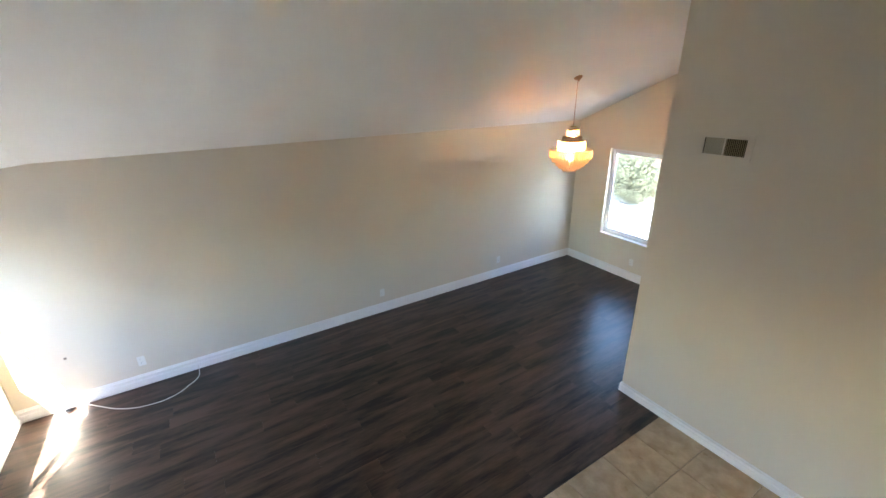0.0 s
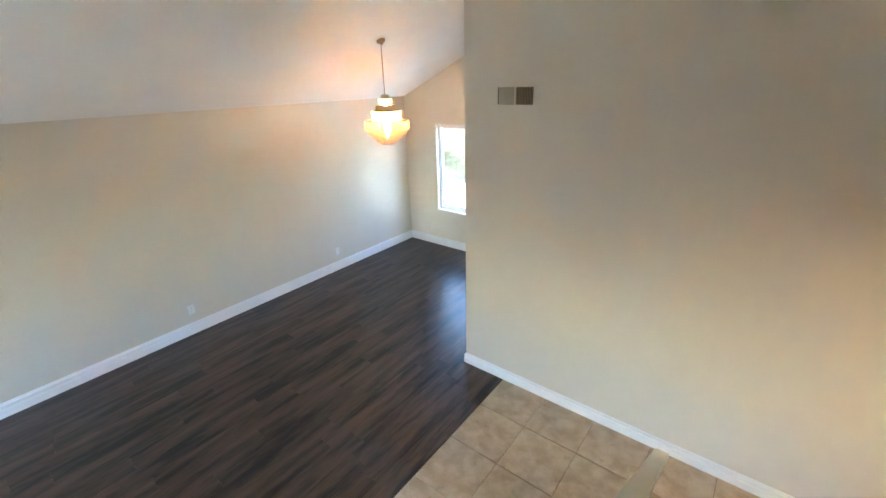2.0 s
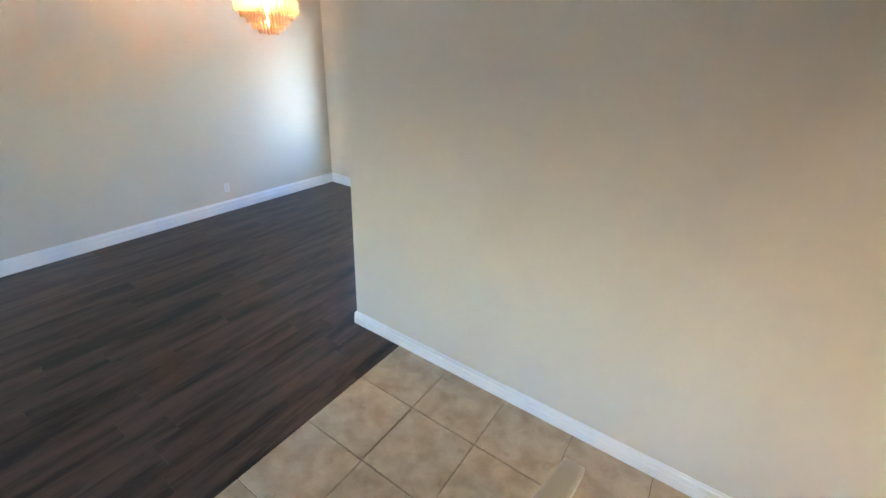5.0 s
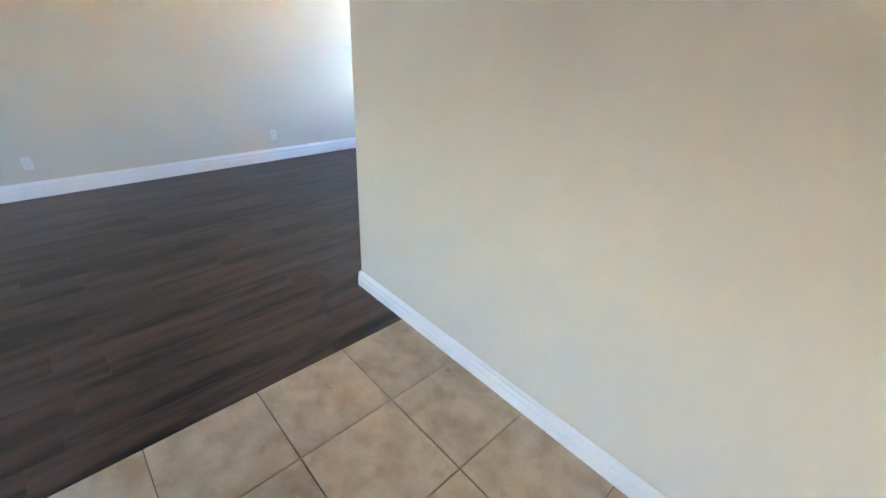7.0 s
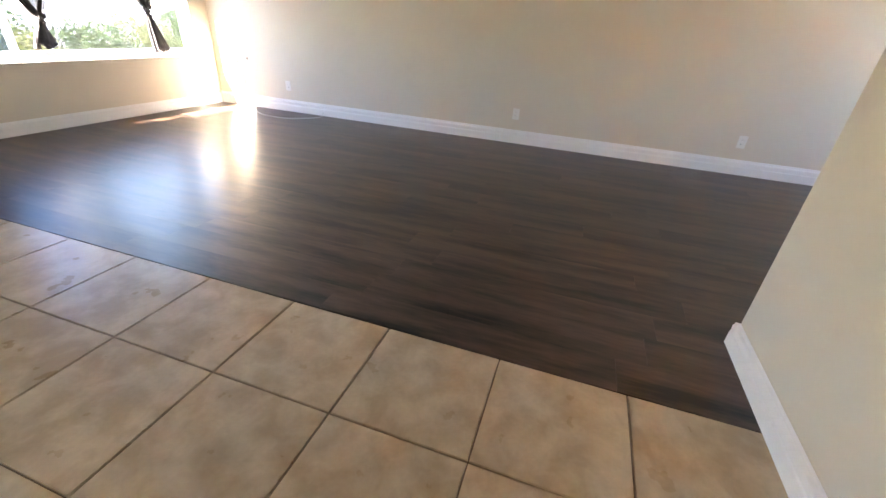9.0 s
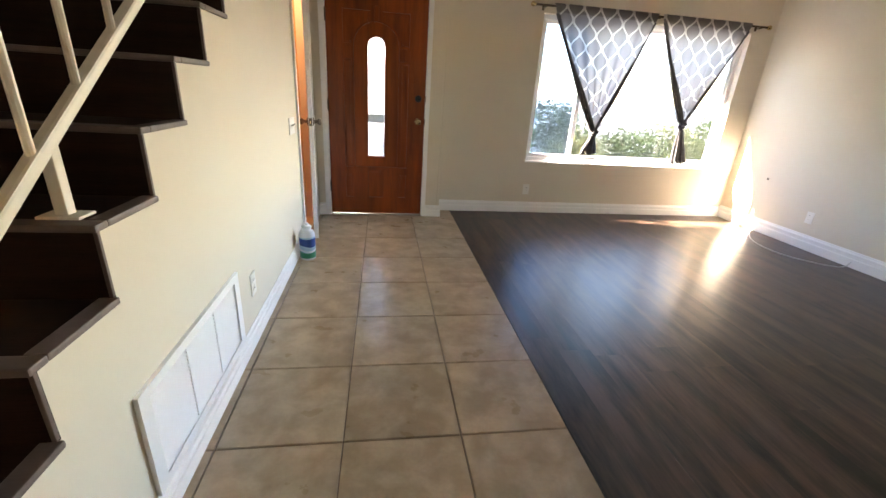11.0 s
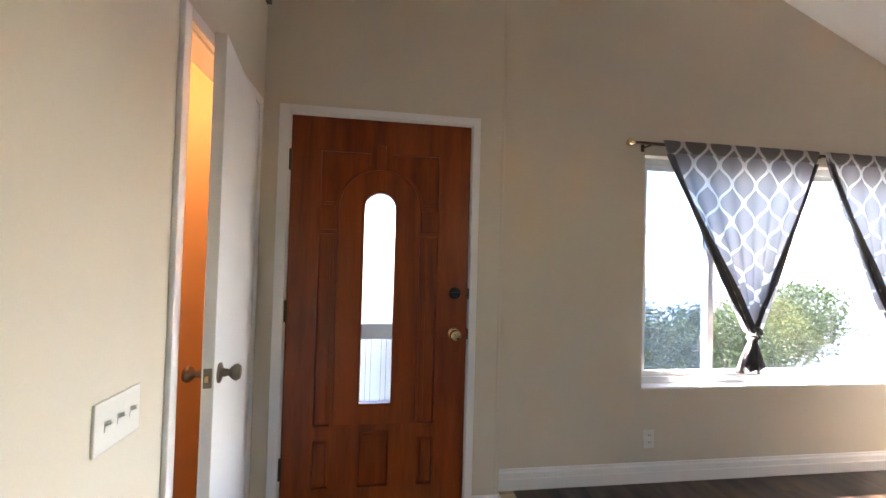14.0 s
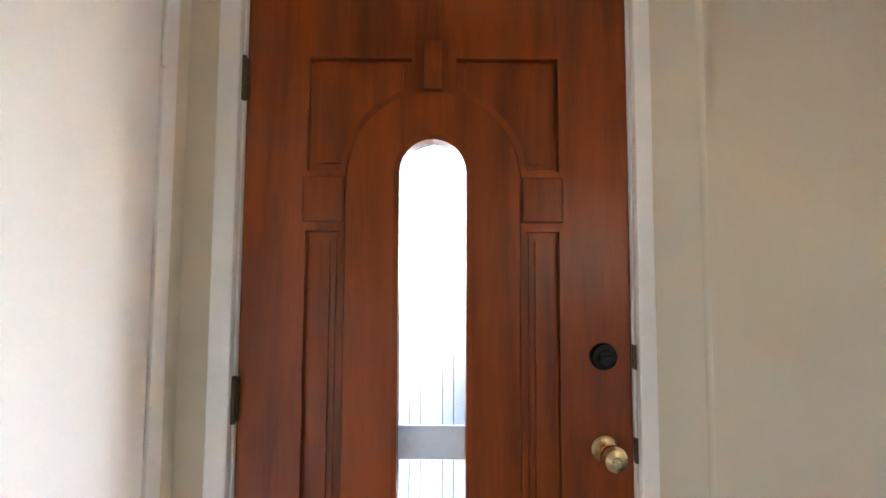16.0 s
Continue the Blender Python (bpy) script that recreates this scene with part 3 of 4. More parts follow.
under(part("handrail", boxed(XR - 0.036, XR + 0.036, YT + 0.07, YW - 0.01, Z2 + 0.90, Z2 + 0.935, 0.01), M_RAIL, brail))
under(part("bottom_rail", boxed(XR - 0.015, XR + 0.015, YT + 0.07, YW - 0.01, Z2 + 0.09, Z2 + 0.12, 0.004), M_RAIL, brail))
for i in range(7):
    yy = YT + 0.10 + i * 0.12
    under(part("baluster", cyl(bmesh.new(), (XR, yy, Z2 + (0.004 if i in (0, 6) else 0.11)), (XR, yy, Z2 + 0.905), 0.010, seg=10), M_RAIL, brail))

# ---- entry door ----
DX0, DX1, DZ0, DZ1 = -1.277, -0.358, 0.020, 2.064
CX = -0.826
door = tagged(new("door_1"), "closed red-brown mahogany entry door with arched narrow glass", "door", "", "structure")


def arch(r, z0, zc, n=14, cx=CX):
    """An upright strip with a round head."""
    return [(cx - r, z0), (cx + r, z0)] + [(cx + r * math.cos(math.pi * i / n), zc + r * math.sin(math.pi * i / n)) for i in range(n + 1)]


LITE = arch(0.079, 0.615, 1.608)
YFACE = YW + 0.012
part("core", slab('y', rect(DX0, DX1, DZ0, DZ1), [LITE], YFACE + 0.018, YFACE + 0.046), M_DOOR, door)


def spandrel(s):
    """An upper panel, its inner low corner cut by the arch; s is the side."""
    x0, x1, z0, z1, R, zc = CX + s * 0.055, CX + s * 0.302, 1.615, 1.893, 0.224, 1.600
    pts = [(x1, z0), (x1, z1), (x0, z1)]
    a0, a1 = math.acos(0.055 / R), math.asin((z0 - zc) / R)
    pts += [(CX + s * R * math.cos(a), zc + R * math.sin(a)) for a in [a0 + (a1 - a0) * i / 10 for i in range(11)]]
    return pts


def side_panel(s, z0, z1, a=0.224, b=0.302):
    return rect(*sorted((CX + s * a, CX + s * b)), z0, z1)


def shrink(pts, d):
    """Move an outline inwards, by its centre."""
    cx = sum(p[0] for p in pts) / len(pts)
    cz = sum(p[1] for p in pts) / len(pts)
    w = max(abs(p[0] - cx) for p in pts)
    h = max(abs(p[1] - cz) for p in pts)
    return [(cx + (p[0] - cx) * (1 - d / w), cz + (p[1] - cz) * (1 - d / h)) for p in pts]


panels = [spandrel(-1), spandrel(1), side_panel(-1, 0.50, 1.470), side_panel(1, 0.50, 1.470), side_panel(-1, 0.19, 0.43), side_panel(1, 0.19, 0.43), rect(CX - 0.075, CX + 0.075, 0.19, 0.47)]
part("face_frame", slab('y', rect(DX0, DX1, DZ0, DZ1), [arch(0.209, 0.505, 1.600), *panels], YFACE, YFACE + 0.018), M_DOOR, door)
for q in panels:
    bm = slab('y', shrink(q, 0.008), [], YFACE + 0.015, YFACE + 0.018)
    slab('y', shrink(q, 0.022), [], YFACE + 0.009, YFACE + 0.015, bm)
    part("panel", bm, M_DOOR, door)
ring = slab('y', arch(0.2055, 0.509, 1.600), [LITE], YFACE - 0.010, YFACE + 0.018)
part("arch_surround", ring, M_DOOR, door)
bead = slab('y', arch(0.092, 0.600, 1.608), [LITE], YFACE - 0.018, YFACE - 0.010)
part("glazing_bead", bead, M_DOOR, door)
for s in (-1, 1):
    part("capital_block", boxed(CX + s * 0.212, CX + s * 0.310, YFACE - 0.010, YFACE, 1.490, 1.600, 0.004), M_DOOR, door)
part("keystone", boxed(CX - 0.022, CX + 0.022, YFACE - 0.012, YFACE, 1.812, 1.935, 0.005), M_DOOR, door)
pane = part("glass_pane", slab('y', arch(0.080, 0.614, 1.608), [], YFACE + 0.022, YFACE + 0.028), M_FROST, door, "obscure arched glass pane")
band = part("glass_band", boxed(CX - 0.078, CX + 0.078, YFACE + 0.014, YFACE + 0.0215, 0.935, 1.012), M_BAND, door, "blue-grey textured glass band")
for dx in (-0.052, -0.026, 0.026, 0.052):
    part("came", boxed(CX + dx - 0.0010, CX + dx + 0.0010, YFACE + 0.016, YFACE + 0.0205, 0.616, 1.655), M_BRONZE, door)
for z in (0.30, 1.078, 1.835):
    h = part("hinge", boxed(DX0 - 0.012, DX0 + 0.006, YFACE - 0.010, YFACE + 0.001, z - 0.05, z + 0.05, 0.002), M_BRONZE, door, "dark bronze hinge")
    part("hinge_pin", cyl(bmesh.new(), (DX0 - 0.003, YFACE - 0.012, z - 0.054), (DX0 - 0.003, YFACE - 0.012, z + 0.054), 0.006, seg=10), M_BRONZE, h)
kx, kz = -0.425, 0.966
knob = part("door_knob", lathe(bmesh.new(), [(0.031, 0), (0.032, 0.004), (0.027, 0.010), (0.013, 0.014), (0.011, 0.030), (0.020, 0.036), (0.028, 0.046), (0.029, 0.056), (0.024, 0.066), (0.012, 0.070)], 24, Matrix.Translation((kx, YFACE, kz)) @ Matrix.Rotation(radians(90), 4, 'X')), M_BRASS, door, "polished brass door knob")
part("keyhole", boxed(kx - 0.006, kx + 0.006, YFACE - 0.074, YFACE - 0.069, kz - 0.003, kz + 0.003, 0.001), M_BRASS, knob)
bolt = part("deadbolt", lathe(bmesh.new(), [(0.031, 0), (0.032, 0.006), (0.028, 0.014), (0.018, 0.016), (0.016, 0.020)], 24, Matrix.Translation((kx, YFACE, 1.178)) @ Matrix.Rotation(radians(90), 4, 'X')), M_BLACK, door, "black deadbolt turn")
part("thumb_turn", boxed(kx - 0.018, kx + 0.018, YFACE - 0.032, YFACE - 0.016, 1.171, 1.185, 0.003), M_BLACK, bolt)
for z in (0.966, 1.178):
    part("strike_plate", boxed(DX1 + 0.001, DX1 + 0.010, YFACE - 0.014, YFACE + 0.001, z - 0.028, z + 0.028, 0.001), M_BRONZE, door)

# ---- closet door, ajar ----
cdoor = tagged(new("door_2"), "white flush closet door standing ajar", "door", "", "structure")
HINGE = Matrix.Translation((XB + 0.012, 5.122, 0)) @ Matrix.Rotation(radians(8.3), 4, 'Z')


def leafed(name, bm, mat, parent=cdoor, label=""):
    bmesh.ops.transform(bm, matrix=HINGE, verts=bm.verts)
    return part(name, bm, mat, parent, label)


leaf = leafed("leaf", boxed(-0.036, 0, -0.664, 0, 0.012, 2.046, 0.003), M_TRIM)
for s, mat, lab in ((1, M_NICKEL, "brushed nickel knob"), (-1, M_NICKEL, "")):
    x = 0.0 if s > 0 else -0.036
    prof = [(0.032, 0), (0.032, 0.006), (0.014, 0.012), (0.011, 0.030), (0.018, 0.036), (0.026, 0.046), (0.027, 0.054), (0.020, 0.064), (0.008, 0.066)]
    leafed("door_knob", lathe(bmesh.new(), prof, 20, Matrix.Translation((x, -0.604, 0.975)) @ Matrix.Rotation(radians(90 * s), 4, 'Y')), mat, leaf, lab)
leafed("latch_plate", boxed(-0.030, -0.006, -0.6655, -0.662, 0.945, 1.005), M_NICKEL, leaf)
leafed("latch", boxed(-0.024, -0.012, -0.676, -0.6655, 0.965, 0.985, 0.002), M_BRASS, leaf)
for z in (0.25, 1.05, 1.85):
    leafed("hinge", cyl(bmesh.new(), (0.004, 0.004, z - 0.045), (0.004, 0.004, z + 0.045), 0.006, seg=10), M_TRIM, cdoor)


# ---- wall plates ----
def wall_frame(place, facing):
    """Local x along the wall, z up, -y out of the wall."""
    ang = {'-x': -90, '+x': 90, '-y': 0, '+y': 180}[facing]
    return Matrix.Translation(place) @ Matrix.Rotation(radians(ang), 4, 'Z')


def on_wall(bm, m):
    bmesh.ops.transform(bm, matrix=m, verts=bm.verts)
    return bm


def outlet(place, facing, label="white duplex outlet plate low on the wall"):
    m = wall_frame(place, facing)
    root = thing("wall_outlet", place, label, "outlet", "wall outlets")
    plate = under(part("plate", on_wall(boxed(-0.036, 0.036, -0.006, 0, -0.058, 0.058, 0.002), m), M_PLASTIC, root))
    for z in (-0.021, 0.021):
        s = part("socket", on_wall(boxed(-0.017, 0.017, -0.009, -0.006, z - 0.014, z + 0.014, 0.002), m), M_PLASTIC, plate)
        # raised dark bars paint the shade of the slot openings
        b = bmesh.new()
        for dx in (-0.0065, 0.0065):
            box(b, dx - 0.0012, dx + 0.0012, -0.0098, -0.009, z - 0.002, z + 0.007)
        part("slots", on_wall(b, m), M_SLOT, plate)
    return root


for yy in (4.389, 1.455, -0.730):
    outlet((XL, yy, 0.312), '-x')
outlet((0.875, YF, 0.268), '-y')
outlet((2.10, YD, 0.316), '+y')
outlet((XB, 3.0, 0.30), '+x', "cream outlet plate low on the stair wall")
jm = wall_frame((XL, 4.975, 0.582), '-x')
jack = thing("wall_jack", (XL, 4.975, 0.582), "small grey cable stub on the long wall", "cable jack")
under(part("collar", on_wall(boxed(-0.012, 0.012, -0.004, 0, -0.012, 0.012, 0.003), jm), M_NICKEL, jack))
under(part("connector", on_wall(cyl(bmesh.new(), (0, 0, 0), (0, -0.014, 0), 0.005, seg=10), jm), M_NICKEL, jack))

sm = wall_frame((XB, 4.185, 0.966), '+x')
switch = thing("light_switch", (XB, 4.185, 0.966), "white three-gang toggle switch plate", "light switch")
plate = under(part("plate", on_wall(boxed(-0.083, 0.083, -0.007, 0, -0.058, 0.058, 0.003), sm), M_PLASTIC, switch))
for dx in (-0.046, 0, 0.046):
    part("bezel", on_wall(boxed(dx - 0.006, dx + 0.006, -0.009, -0.007, -0.013, 0.013, 0.001), sm), M_PLASTIC, plate)
    b = boxed(-0.004, 0.004, -0.022, -0.006, -0.006, 0.004, 0.001)
    bmesh.ops.transform(b, matrix=Matrix.Translation((dx, 0, 0.004)) @ Matrix.Rotation(radians(-20), 4, 'X'), verts=b.verts)
    part("toggle", on_wall(b, sm), M_PLASTIC, plate, "grey-white toggle")

# supply register high on the stub wall
vm = wall_frame((-0.010, -0.013, 2.652), '+y')
vent = thing("wall_register", (-0.010, -0.013, 2.652), "wall-coloured two-bank air register high on the wall", "air register")
under(part("frame", on_wall(slab('y', rect(-0.195, 0.195, -0.095, 0.095), [rect(-0.150, -0.006, -0.062, 0.062), rect(0.006, 0.150, -0.062, 0.062)], -0.008, 0), vm), M_WALL, vent))
# dark sheet on the wall face stands in for the duct's shade
under(part("backing", on_wall(boxed(-0.152, 0.152, -0.0015, -0.0005, -0.064, 0.064), vm), M_VENTDARK, vent))
for bank, tilt in ((-1, 58), (1, -12)):
    for i in range(11):
        b = boxed(-0.0008, 0.0008, -0.0125 if bank < 0 else -0.008, 0.0, -0.061, 0.061)
        bmesh.ops.transform(b, matrix=Matrix.Translation((bank * 0.078 + (i - 5) * 0.0128, -0.002, 0)) @ Matrix.Rotation(radians(tilt * 1.4), 4, 'Z'), verts=b.verts)
        under(part("slat", on_wall(b, vm), M_VENT, vent))

# return grille low on the stair wall
gm = wall_frame((XB, 2.385, 0.285), '+x')
grille = thing("return_grille", (XB, 2.385, 0.285), "white louvred return-air grille low on the stair wall", "air grille")
under(part("frame", on_wall(slab('y', rect(-0.400, 0.400, -0.178, 0.178), [rect(-0.350, 0.350, -0.145, 0.145)], -0.013, 0), gm), M_TRIM, grille))
under(part("backing", on_wall(boxed(-0.352, 0.352, -0.002, -0.0005, -0.147, 0.147), gm), M_TRIM, grille))
for i in range(20):
    b = boxed(-0.349, 0.349, -0.0085, 0.0, -0.0008, 0.0008)
    bmesh.ops.transform(b, matrix=Matrix.Translation((0, -0.003, -0.138 + i * 0.0145)) @ Matrix.Rotation(radians(40), 4, 'X'), verts=b.verts)
    under(part("louvre", on_wall(b, gm), M_TRIM, grille))
for x in (-0.117, 0.117):
    under(part("divider", on_wall(boxed(x - 0.002, x + 0.002, -0.010, -0.001, -0.145, 0.145), gm), M_TRIM, grille))

# ---- bottle by the closet ----
bt = (-1.326, 4.050, 0)
bottle = thing("spray_bottle", bt, "white plastic cleaner bottle with blue and green label", "bottle")
body = [(0.046, 0), (0.055, 0.005), (0.058, 0.016), (0.058, 0.186), (0.056, 0.204), (0.049, 0.222), (0.038, 0.234), (0.030, 0.238), (0.030, 0.244)]
under(part("body", lathe(bmesh.new(), body, 32, Matrix.Translation(bt)), M_BOTTLE, bottle))


def wrap(z0, z1, r, wave0=0.0, wave1=0.0, seg=32):
    """A label band round the bottle; its edges may run in a wave."""
    bm = bmesh.new()
    rings = []
    for k, (z, w) in enumerate(((z0, wave0), (z1, wave1))):
        rings.append([bm.verts.new((bt[0] + r * math.cos(2 * math.pi * i / seg), bt[1] + r * math.sin(2 * math.pi * i / seg), z + w * math.sin(4 * math.pi * i / seg + k))) for i in range(seg)])
    for i in range(seg):
        bm.faces.new((rings[0][i], rings[0][(i + 1) % seg], rings[1][(i + 1) % seg], rings[1][i])).smooth = True
    return bm


lab = under(part("label", wrap(0.018, 0.182, 0.0584), M_LABEL_PALE, bottle, "pale blue wrap label"))
part("label_band", wrap(0.112, 0.172, 0.0587, 0.008, 0.002), M_LABEL_BLUE, lab, "dark blue band")
part("label_band", wrap(0.018, 0.066, 0.0587, 0.0, 0.007), M_LABEL_GREEN, lab, "green band")
part("label_stripe", wrap(0.070, 0.082, 0.0587, 0.007, 0.007), M_BOTTLE, lab, "white wavy stripe")
cap = lathe(bmesh.new(), [(0.033, 0.244), (0.035, 0.246), (0.035, 0.262), (0.031, 0.268), (0.016, 0.270), (0.014, 0.286), (0.010, 0.290)], 24, Matrix.Translation(bt))
under(part("cap", cap, M_BOTTLE, bottle))


# ---- loose cable on the floor ----
def tube(name, pts, r, mat):
    cu = bpy.data.curves.new(name, 'CURVE')
    cu.dimensions, cu.bevel_depth, cu.bevel_resolution, cu.resolution_u = '3D', r, 2, 10
    sp = cu.splines.new('BEZIER')
    sp.bezier_points.add(len(pts) - 1)
    for b, p in zip(sp.bezier_points, pts):
        b.co, b.handle_left_type, b.handle_right_type = p, 'AUTO', 'AUTO'
    tmp = bpy.data.objects.new(name, cu)
    scene.collection.objects.link(tmp)
    me = bpy.data.meshes.new_from_object(tmp.evaluated_get(bpy.context.evaluated_depsgraph_get()))
    bpy.data.objects.remove(tmp)
    me.materials.clear()
    me.materials.append(mat)
    return new(name, me)


tagged(tube("coax_cable", [(3.440, 3.885, 0.050), (3.400, 3.885, 0.010), (3.250, 3.91, 0.005), (3.155, 4.00, 0.005), (3.050, 4.14, 0.005), (3.034, 4.397, 0.005), (3.123, 4.624, 0.005), (3.280, 4.807, 0.005), (3.425, 4.955, 0.006)], 0.0045, M_CABLE), "thin pale grey cable lying in a curve", "cable")

# ---- curtains ----
rod = thing("curtain_rod", (2.0, YF, 2.10), "bronze curtain rod with ball finials above the window", "curtain rod")
YR = YF - 0.068
under(part("rod", cyl(bmesh.new(), (0.70, YR, 2.105), (3.275, YR, 2.105), 0.010, seg=14), M_BRONZE, rod))
for x, s in ((0.70, -1), (3.275, 1)):
    fb = bmesh.new()
    cyl(fb, (x, YR, 2.105), (x + s * 0.012, YR, 2.105), 0.014)
    ball(fb, (x + s * 0.030, YR, 2.105), 0.023)
    under(part("finial", fb, M_BRASS, rod, "bronze ball finial"))
for x in (0.80, 2.02, 3.20):
    bb = bmesh.new()
    box(bb, x - 0.012, x + 0.012, YF - 0.004, YF, 2.070, 2.125, 0.001)
    box(bb, x - 0.005, x + 0.005, YR, YF - 0.004, 2.088, 2.095)
    box(bb, x - 0.006, x + 0.006, YR - 0.013, YR + 0.013, 2.086, 2.094, 0.002)
    under(part("bracket", bb, M_BRONZE, rod))


def curtain(x0, x1, tx, tz, ex, ez, seed, lean):
    """A panel gathered from the rod to a knot, with the loose end hanging below it."""
    rnd = random.Random(seed)
    root = thing("curtain", (tx, YR, tz), "sheer grey curtain with white trellis, tied in a knot", "curtain", "front window curtains")
    bm = bmesh.new()
    nu, nv = 72, 40
    ph = rnd.random() * 6
    rows = []
    for j in range(nv + 1):
        v = j / nv
        z = 2.128 + (tz - 2.128) * v
        g = v ** 1.08
        xa, xb = x0 + (tx - 0.035 - x0) * g, x1 + (tx + 0.035 - x1) * g
        row = []
        for i in range(nu + 1):
            u = i / nu
            e = abs(u - 0.5) * 2
            fold = 0.005 + 0.026 * v
            y = YR - 0.014 + fold * math.sin(2 * math.pi * 6.5 * u + ph + 1.3 * math.sin(3 * v)) * (0.35 + 0.65 * e)
            if v < 0.05:
                y = YR - 0.013 + 0.002 * math.sin(40 * u)
            sag = 0.012 * math.sin(math.pi * v) * (1 if lean > 0 else -1)
            row.append(bm.verts.new((xa + (xb - xa) * u + sag, y, z)))
        rows.append(row)
    for a, b in zip(rows, rows[1:]):
        for i in range(nu):
            bm.faces.new((a[i], a[i + 1], b[i + 1], b[i]))
    for f in bm.faces:
        f.smooth = True
    cloth = under(part("cloth", bm, M_CURTAIN, root))
    head = bmesh.new()
    strips = []
    for z, y in ((2.050, YR - 0.024), (2.090, YR - 0.026), (2.118, YR - 0.024), (2.130, YR - 0.012), (2.132, YR)):
        g = max(0.0, (2.128 - z) / (2.128 - tz)) ** 1.08
        xa, xb = x0 + (tx - 0.035 - x0) * g, x1 + (tx + 0.035 - x1) * g
        strips.append([head.verts.new((xa + (xb - xa) * i / nu, y + 0.002 * math.sin(0.9 * i + ph), z)) for i in range(nu + 1)])
    for a, b in zip(strips, strips[1:]):
        for i in range(nu):
            head.faces.new((a[i], a[i + 1], b[i + 1], b[i])).smooth = True
    under(part("rod_pocket", head, M_HEADER, root, "doubled rod pocket, made opaque where the wall blocks the backlight"))
    hem = bmesh.new()
    for side in (0, 1):
        prev = None
        for j in range(3, nv + 1):
            v = j / nv
            c = Vector(((x0 if side == 0 else x1) + (tx - (x0 if side == 0 else x1)) * v ** 1.08, YR - 0.026, 2.128 + (tz - 2.128) * v))
            w = (0.010 + 0.020 * v) * (1.5 if side == 0 else 0.75) * (1 + 0.25 * math.sin(9 * v + ph + side))
            ring = [hem.verts.new(c + Vector((w * math.cos(a), 0.011 * math.sin(a) + 0.004 * math.sin(3 * a + 9 * v), 0))) for a in [2 * math.pi * k / 10 for k in range(10)]]
            if prev:
                for k in range(10):
                    hem.faces.new((prev[k], prev[(k + 1) % 10], ring[(k + 1) % 10], ring[k])).smooth = True
            prev = ring
    under(part("folded_edge", hem, M_HEM, root, "dark folded curtain edges"))
    kb = bmesh.new()
    ball(kb, (tx, YR - 0.024, tz - 0.012), 0.040, (1.0, 0.8, 1.15), 20)
    for vtx in kb.verts:
        d = vtx.co - Vector((tx, YR - 0.024, tz - 0.012))
        vtx.co += d * 0.22 * math.sin(7 * math.atan2(d.z, d.x) + 30 * d.y)
    bmesh.ops.create_uvsphere(kb, u_segments=12, v_segments=8, radius=0.026, matrix=Matrix.LocRotScale((tx + 0.028, YR - 0.036, tz + 0.012), Euler((0.3, 0.7, 0)), (1.3, 0.7, 0.8)))
    under(part("knot", kb, M_HEM, root))
    tb = bmesh.new()
    prev, nr = None, 36
    for j in range(15):
        v = j / 14
        c = Vector((tx + (ex - tx) * v, YR - 0.024, tz - 0.03 + (ez - tz + 0.03) * v))
        ring = []
        for k in range(nr):
            a = 2 * math.pi * k / nr
            r = 0.022 + 0.050 * v ** 0.8
            r *= 1 + (0.16 + 0.24 * v) * math.sin(6 * a + ph + 2 * v) + 0.08 * math.sin(13 * a)
            ring.append(tb.verts.new(c + Vector((r * math.cos(a), 0.42 * r * math.sin(a), 0.030 * v * math.sin(3 * a + ph)))))
        if prev:
            for k in range(nr):
                tb.faces.new((prev[k], prev[(k + 1) % nr], ring[(k + 1) % nr], ring[k])).smooth = True
        prev = ring
    under(part("loose_end", tb, M_HEM, root))


curtain(0.885, 2.000, 1.522, 0.945, 1.500, 0.720, 3, 1)
curtain(2.050, 3.080, 2.560, 1.075, 2.630, 0.665, 8, -1)

# ---- chandelier ----
CH = Vector((1.970, -0.590, 0))
zc = roof(CH.x)
lamp = thing("chandelier", (CH.x, CH.y, zc), "tiered amber crystal chandelier on a long rod", "chandelier")


def on_lamp(name, bm, mat, label="", z=0.0):
    bmesh.ops.translate(bm, vec=(CH.x, CH.y, z), verts=bm.verts)
    return under(part(name, bm, mat, lamp, label))


can = lathe(bmesh.new(), [(0.050, 0.0), (0.050, -0.006), (0.040, -0.022), (0.018, -0.034), (0.008, -0.050)], 24)
bmesh.ops.transform(can, matrix=Matrix.Rotation(math.atan(SLOPE), 4, 'Y'), verts=can.verts)
on_lamp("canopy", can, M_COPPER, "copper ceiling canopy", zc)
on_lamp("stem", cyl(bmesh.new(), (0, 0, 2.60), (0, 0, zc - 0.03), 0.004, seg=10), M_COPPER, "thin copper stem")
TIERS = [(0.036, 2.640, 0.040, 9), (0.064, 2.602, 0.062, 15), (0.104, 2.525, 0.052, 24), (0.156, 2.468, 0.104, 36), (0.247, 2.364, 0.108, 54), (0.212, 2.272, 0.062, 46), (0.166, 2.232, 0.066, 38), (0.124, 2.190, 0.062, 28), (0.078, 2.150, 0.058, 18)]
